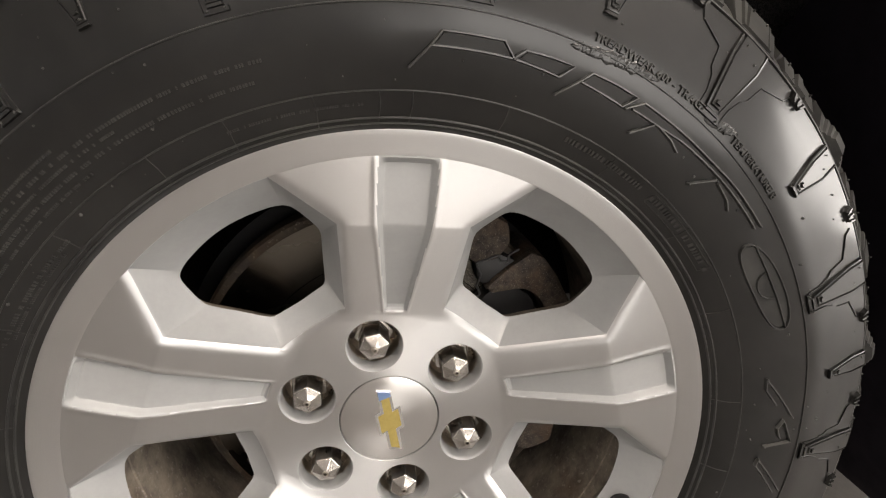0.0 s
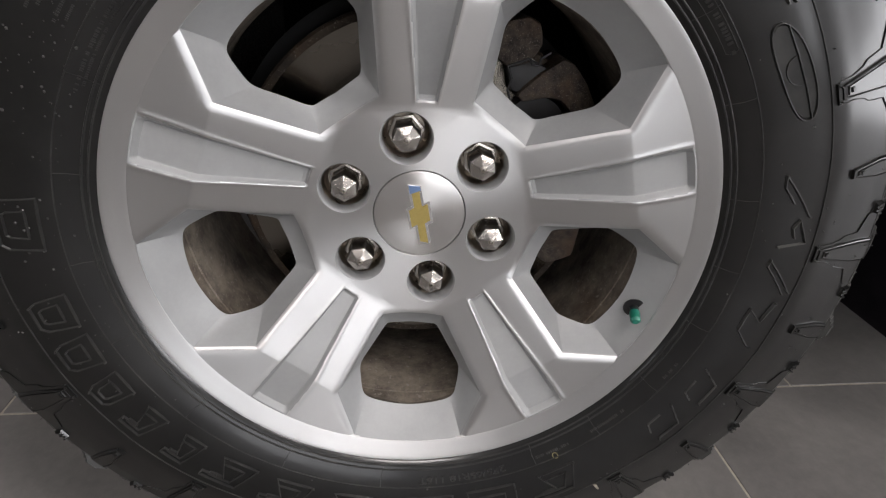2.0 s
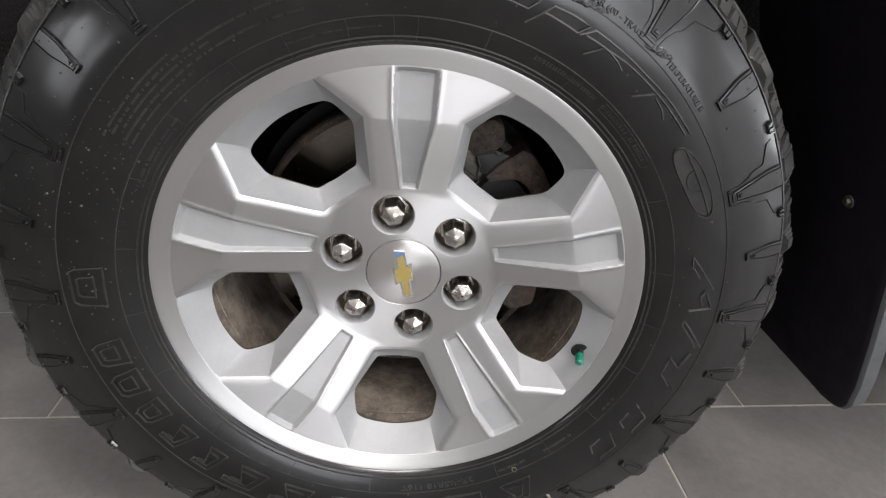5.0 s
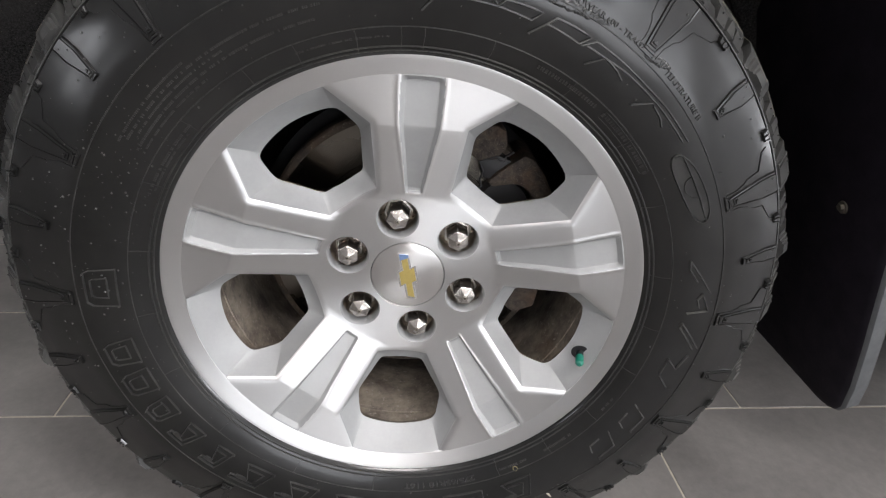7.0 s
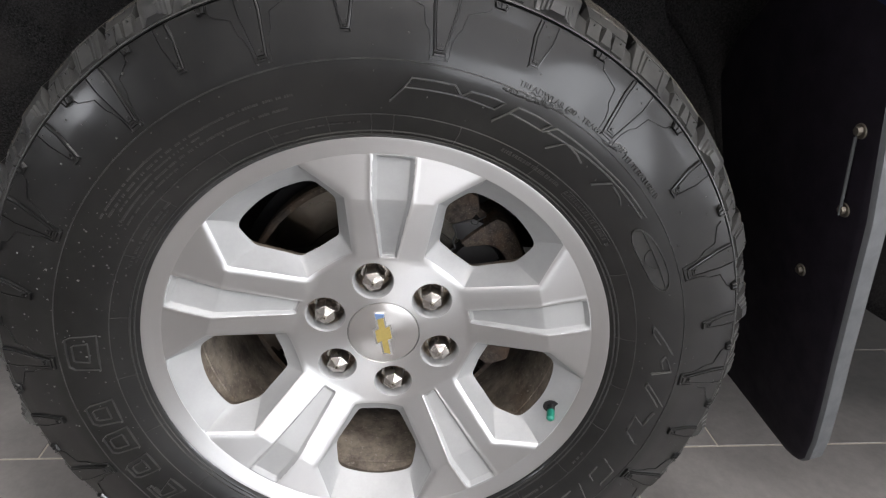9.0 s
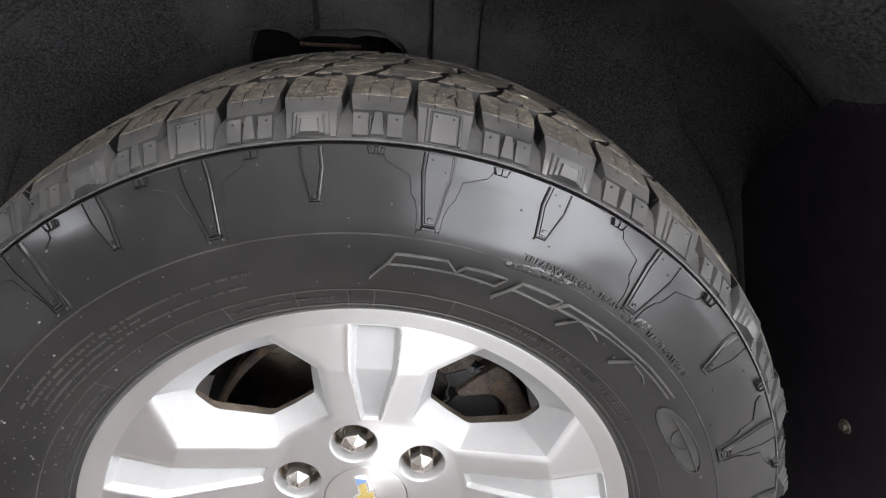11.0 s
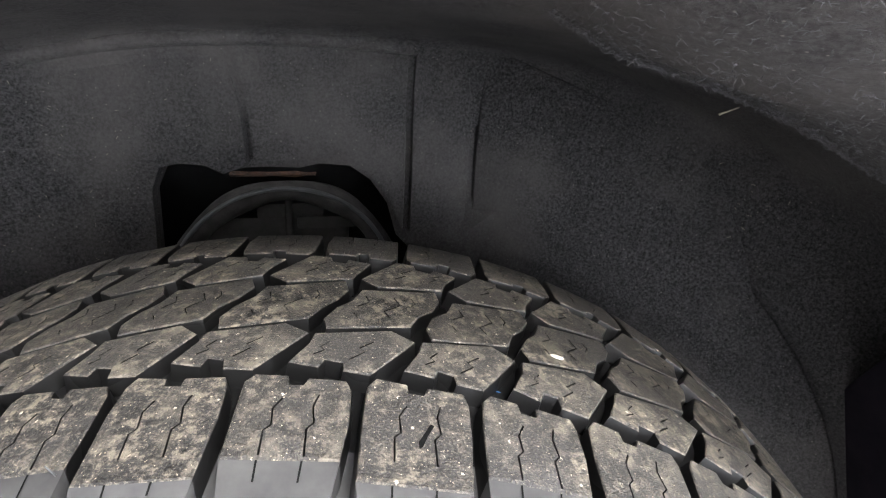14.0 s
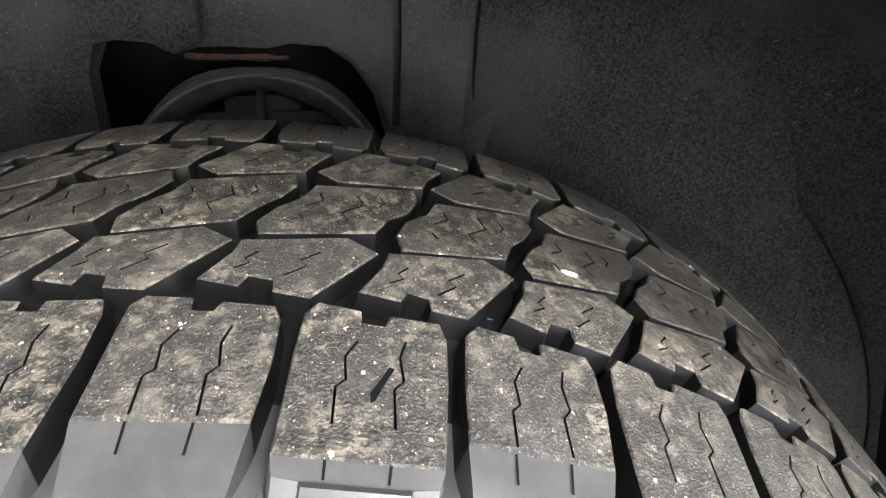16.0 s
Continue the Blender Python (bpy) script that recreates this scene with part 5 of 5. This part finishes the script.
for i in range(33):
    a = math.pi * (0.08 + 0.84 * i / 32)
    o = Vector((math.cos(a), 0, math.sin(a)))
    c = Vector((-0.066, 0.404, 0.668)) + o * 0.1065
    rows.append([c + (o * math.cos(2 * math.pi * j / 8) + Vector((0, 1, 0)) * math.sin(2 * math.pi * j / 8)) * 0.0022 for j in range(8)])
loft(bm, rows)
tpart("arm_flange", bm, M_GREYPL, arm, "thin pressed edge of the arm", 1.0, True)
bm = bmesh.new()
box(bm, -0.100, 0.432, 0.735, -0.035, 0.452, 0.752, 0.004)
box(bm, -0.150, 0.44, 0.66, -0.01, 0.47, 0.735, 0.004)
box(bm, -0.072, 0.428, 0.69, -0.065, 0.438, 0.758, 0.002)
box(bm, -0.060, 0.428, 0.724, 0.000, 0.436, 0.738, 0.003)
tpart("spring_bracket", bm, M_DUSTY, None, "dusty grey bracket", 0.5, True)
bm = bmesh.new()
rows = []
for q in range(41):
    x = -0.112 + 0.075 * q / 40
    h = 0.0024 + 0.0022 * noise.noise(Vector((x * 60, 0, 0)))
    z = 0.7915 + 0.0015 * noise.noise(Vector((x * 30, 4, 0)))
    rows.append([Vector((x, 0.394, z - h)), Vector((x, 0.390, z)), Vector((x, 0.394, z + h)), Vector((x, 0.400, z))])
loft(bm, rows)
tpart("rust_edge", bm, M_RUST, None, "rusty steel edge behind the liner", 0.5, True)
bm = bmesh.new()
box(bm, 0.100, 0.372, 0.700, 0.122, 0.384, 0.718, 0.003)
tpart("rust_edge", bm, M_CAST, None, "rusty steel edge behind the liner", 0.5, True)

# fender skin with its rolled arch edge, down both sides of the opening
bm = bmesh.new()
PHI_F = [30 + 144 * i / 72 for i in range(73)]
lip = [(x * (1.045 if x > 0 else 1), z) for x, z in (arch(p, 0.452, 0.605, 2.5) for p in PHI_F)]
outline = []
for (x, z), p in zip(lip, PHI_F):
    s = max(abs(x) / 0.95, max(0, z - CZ) / 0.80, 1e-6)
    outline.append((x / s, CZ + (z - CZ) / s))
rows = [[Vector((x * k, y, CZ + (z - CZ) * k)) for x, z in lip] for k, y in ((0.985, -0.045), (0.982, -0.066), (0.99, -0.076), (1.005, -0.080), (1.03, -0.078), (1.06, -0.074))]
rows += [[Vector((a + (x * 1.06 - a) * (1 - t), -0.074 - 0.02 * math.sin(math.pi * t), max(0.25, b + (CZ + (z - CZ) * 1.06 - b) * (1 - t)))) for (x, z), (a, b) in zip(lip, outline)] for t in (0.3, 0.6, 1.0)]
loft(bm, rows, closed=False)
tpart("fender", bm, M_PAINT, None, "glossy dark blue front fender", 1.0)

# body beyond the arch, unseen: engine bay side and cab as boxes added to block light
bm = bmesh.new()
box(bm, -0.9, 0.58, 0.42, 2.4, 2.0, 1.15, 0.02)
tpart("engine_bay", bm, M_BLACK, None, "unseen dark block for engine bay and floor pan, added to block light", 0.5)
bm = bmesh.new()
box(bm, 0.66, -0.075, 0.42, 2.4, 0.575, 1.5, 0.03)
tpart("cab_side", bm, M_PAINT, None, "unseen glossy dark blue block for the cab side, added to block light", 0.5)

# mud flap behind the tyre
def flap_x(z):
    return 0.4402 + (0.591 - z) * 0.236


bm = bmesh.new()
zs = [0.245, 0.2475, 0.253, 0.265, 0.30, 0.36, 0.42, 0.498, 0.589, 0.72, 0.80, 0.86]
out_y = [-0.022, -0.036, -0.047, -0.056, -0.063, -0.068, -0.071, -0.076, -0.082, -0.078, -0.070, -0.062]
in_y = [0.26] * 9 + [0.17, 0.06, -0.03]
prof = []
for z, y0, yi in zip(zs, out_y, in_y):
    x = flap_x(z)
    prof.append([Vector((x, yi, z)), Vector((x, min(0.10, yi - 0.02), z)), Vector((x, y0 + 0.012, z)), Vector((x + 0.002, y0 + 0.003, z)), Vector((x + 0.006, y0, z)), Vector((x + 0.024, y0 + 0.004, z + 0.003)), Vector((x + 0.027, y0 + 0.008, z + 0.003)), Vector((x + 0.027, yi, z + 0.003))])
vs = loft(bm, prof)
bm.faces.new(vs[0][::-1])
bm.faces.new(vs[-1])
bm.normal_update()
# Outward side gets the greyer plastic, painting the light that falls on it.
for f in bm.faces:
    f.material_index = 1 if abs(f.normal.y) > 0.5 and f.calc_center_median().y < 0 else 0
flap = tpart("mud_flap", bm, [M_FLAP, M_GREYPL], None, "flat black plastic mud flap, outer side greyed as if lit", 0.7)
mod = flap.modifiers.new("soft_edges", "BEVEL")
mod.width, mod.segments, mod.limit_method, mod.angle_limit = 0.012, 3, "ANGLE", radians(60)
for y, z in ((-0.003, 0.4995), (-0.052, 0.591), (-0.056, 0.668)):
    bm = bmesh.new()
    x = flap_x(z)
    cyl_part(bm, (x + 0.002, y, z), (-1, 0, -0.2), 0.0075, 0.0070, 0.0035, 20)
    cyl_part(bm, (x - 0.001, y, z), (-1, 0, -0.2), 0.0046, 0.0040, 0.0042, 6)
    tpart("flap_screw", bm, M_SCREW, flap, "dusty steel screw", 0.4)
bm = bmesh.new()
for a in (0.585, 0.592):
    cyl_part(bm, (flap_x(0.60) - 0.002, -0.052, a), (-0.2, -0.02, 0.97), 0.0010, 0.0010, 0.078, 8)
tpart("flap_bead", bm, M_GREYPL, flap, "thin raised bead between the screws", 0.6)

# brake behind the spokes
bm = bmesh.new()
lathe(bm, [(0.060, 0.050), (0.088, 0.050), (0.090, 0.054), (0.092, 0.066), (0.098, 0.070)], 96)
lathe(bm, [(0.162, 0.069), (0.168, 0.0695), (0.1705, 0.072), (0.1705, 0.096), (0.168, 0.098), (0.10, 0.098)], 128)
disc = tpart("brake_disc", bm, M_DISC, None, "rust-edged iron brake disc")
bm = bmesh.new()
lathe(bm, [(0.098, 0.070), (0.118, 0.0700), (0.119, 0.0690), (0.161, 0.0690), (0.162, 0.069)], 128)
tpart("swept_ring", bm, M_SWEPT, disc, "polished ring swept by the pads")
bm = bmesh.new()
lathe(bm, [(0.0, 0.046), (0.058, 0.046), (0.060, 0.05)], 48)
tpart("hub", bm, M_CAST, disc, "rusty wheel hub")
bm = bmesh.new()
lathe(bm, [(0.0, 0.110), (0.09, 0.112), (0.178, 0.108), (0.184, 0.104)], 96)
tpart("dust_shield", bm, M_BLACK, None, "dark brake dust shield")


def chunk(pts, y0, y1, bev):
    """A cast lump from (degrees, radius) corners between two depths."""
    bm = bmesh.new()
    vs = loft(bm, [[rad(d, r, y0) for d, r in pts], [rad(d, r, y1) for d, r in pts]])
    bm.faces.new(vs[0][::-1])
    bm.faces.new(vs[1])
    bmesh.ops.recalc_face_normals(bm, faces=bm.faces)
    bmesh.ops.bevel(bm, geom=list(bm.edges), offset=bev, segments=2, affect="EDGES", profile=0.6)
    bmesh.ops.subdivide_edges(bm, edges=list(bm.edges), cuts=1, use_grid_fill=True)
    for v in bm.verts:
        v.co += v.normal * 0.0014 * noise.noise(v.co * 55)
    return bm


caliper = tpart("brake_caliper", chunk([(48.3, 0.1288), (45.1, 0.1298), (40.0, 0.1515), (36.0, 0.1581), (31.0, 0.1595), (26.0, 0.157), (12, 0.145), (2, 0.150), (3, 0.170), (8, 0.182), (26, 0.1835), (35.5, 0.1845), (43.0, 0.1855), (47.0, 0.1805), (48.3, 0.160), (49.6, 0.1335)], 0.046, 0.13, 0.0055), M_CAST, None, "rusty cast iron brake caliper", 0.7)
tpart("caliper_bracket", chunk([(69.2, 0.1599), (67.2, 0.1738), (62.0, 0.1867), (58.2, 0.1876), (53.9, 0.1747), (54.0, 0.1560), (58.9, 0.1427), (64.7, 0.1450)], 0.040, 0.10, 0.0065), M_CAST, caliper, "rust-brown bracket ear", 0.7)
tpart("caliper_bracket", chunk([(-8, 0.112), (-24, 0.118), (-27, 0.145), (-20, 0.166), (-6, 0.160), (-2, 0.135)], 0.034, 0.10, 0.006), M_CAST, caliper, "rust-brown bracket ear", 0.7)
tpart("brake_pad", chunk([(58.5, 0.1419), (53.0, 0.1604), (47.2, 0.1653), (47.0, 0.1343), (51.8, 0.1285)], 0.052, 0.066, 0.002), M_BLACK, caliper, "dark brake pad backing", 0.7)
bm = bmesh.new()
pth = [rad(d, r, 0.040) for d, r in ((51.8, 0.1182), (51.1, 0.1237), (54.5, 0.1283), (55.8, 0.1377), (59.6, 0.1441), (55.0, 0.1601), (53.3, 0.1575), (51.3, 0.1605), (52.5, 0.1656), (51.4, 0.1749))]
for a, b in zip(pth, pth[1:]):
    cyl_part(bm, a, b - a, 0.0011, 0.0011, (b - a).length, 8)
tpart("pad_clip", bm, M_BLACK, caliper, "dark wire pad clip", 0.8)
bm = bmesh.new()
cyl_part(bm, rad(33, 0.126, 0.070), (0, -1, 0), 0.030, 0.028, 0.016, 32)
tpart("caliper_piston_boss", bm, M_BLACK, caliper, "dark round recess of the caliper", 0.5)

# stray lint on the liner
bm = bmesh.new()
rl = random.Random(11)
for k in range(420):
    x, z = rl.uniform(-0.33, 0.36), rl.uniform(0.66, 0.91)
    if -0.2 < x < 0.09 and z < 0.812:
        continue
    a = rl.uniform(0, 6.3)
    cyl_part(bm, (x, 0.3575 if x > 0.128 or x < -0.09 else 0.366, z), (math.cos(a), -0.3, math.sin(a)), 0.00016, 0.00012, rl.uniform(0.001, 0.0045), 4, False)
cyl_part(bm, (0.2136, 0.127, 0.894), (0.9, 0.1, 0.35), 0.0007, 0.0004, 0.012, 5, True)
ob = tpart("lint", bm, M_LINT, None, "pale stray lint fibres", 0, True)
ob["kind"] = "stuff"

# ---- floor tiles ----
TW, TD, GAP = 0.60, 0.30, 0.0034
tilt = radians(2.1)
bm = bmesh.new()
box(bm, -TW / 2 + GAP / 2, -TD / 2 + GAP / 2, -0.01, TW / 2 - GAP / 2, TD / 2 - GAP / 2, 0.0, 0.0008, 1)
tile_mesh = finish(bm, "floor_tile", M_TILE, 0.5)
turn = Matrix.Rotation(tilt, 4, "Z")
for i in range(-7, 8):
    for j in range(-17, 10):
        x = 0.136 + TW * i + (0.2 if j % 2 else 0.0)
        y = 0.0535 + TD * j
        q = turn @ Vector((x, y, 0))
        if abs(x) >= 2.2 or abs(y) >= 1.9:
            continue
        ob = new("floor_tile", tile_mesh)
        ob.matrix_world = Matrix.Translation(q) @ turn
        ob.parent = floor
bm = bmesh.new()
for i in range(-10, 11):
    for j in range(-20, 16):
        x = 0.136 + TW * i + (0.2 if j % 2 else 0.0)
        y = 0.0535 + TD * j
        q = turn @ Vector((x, y, 0))
        if (abs(x) < 2.2 and -1.9 < y < 1.9) or not (-5.0 < q.x < 5.0 and -3.18 < q.y < 3.98):
            continue
        r = bmesh.ops.create_cube(bm, size=1)
        bmesh.ops.transform(bm, matrix=Matrix.Translation(q + Vector((0, 0, -0.005))) @ turn @ Matrix.Diagonal((TW - GAP, TD - GAP, 0.01, 1)), verts=r["verts"])
ob = part("far_tiles", bm, M_TILE, floor, "grey porcelain tiles further off", 0)
ob["kind"] = "stuff"
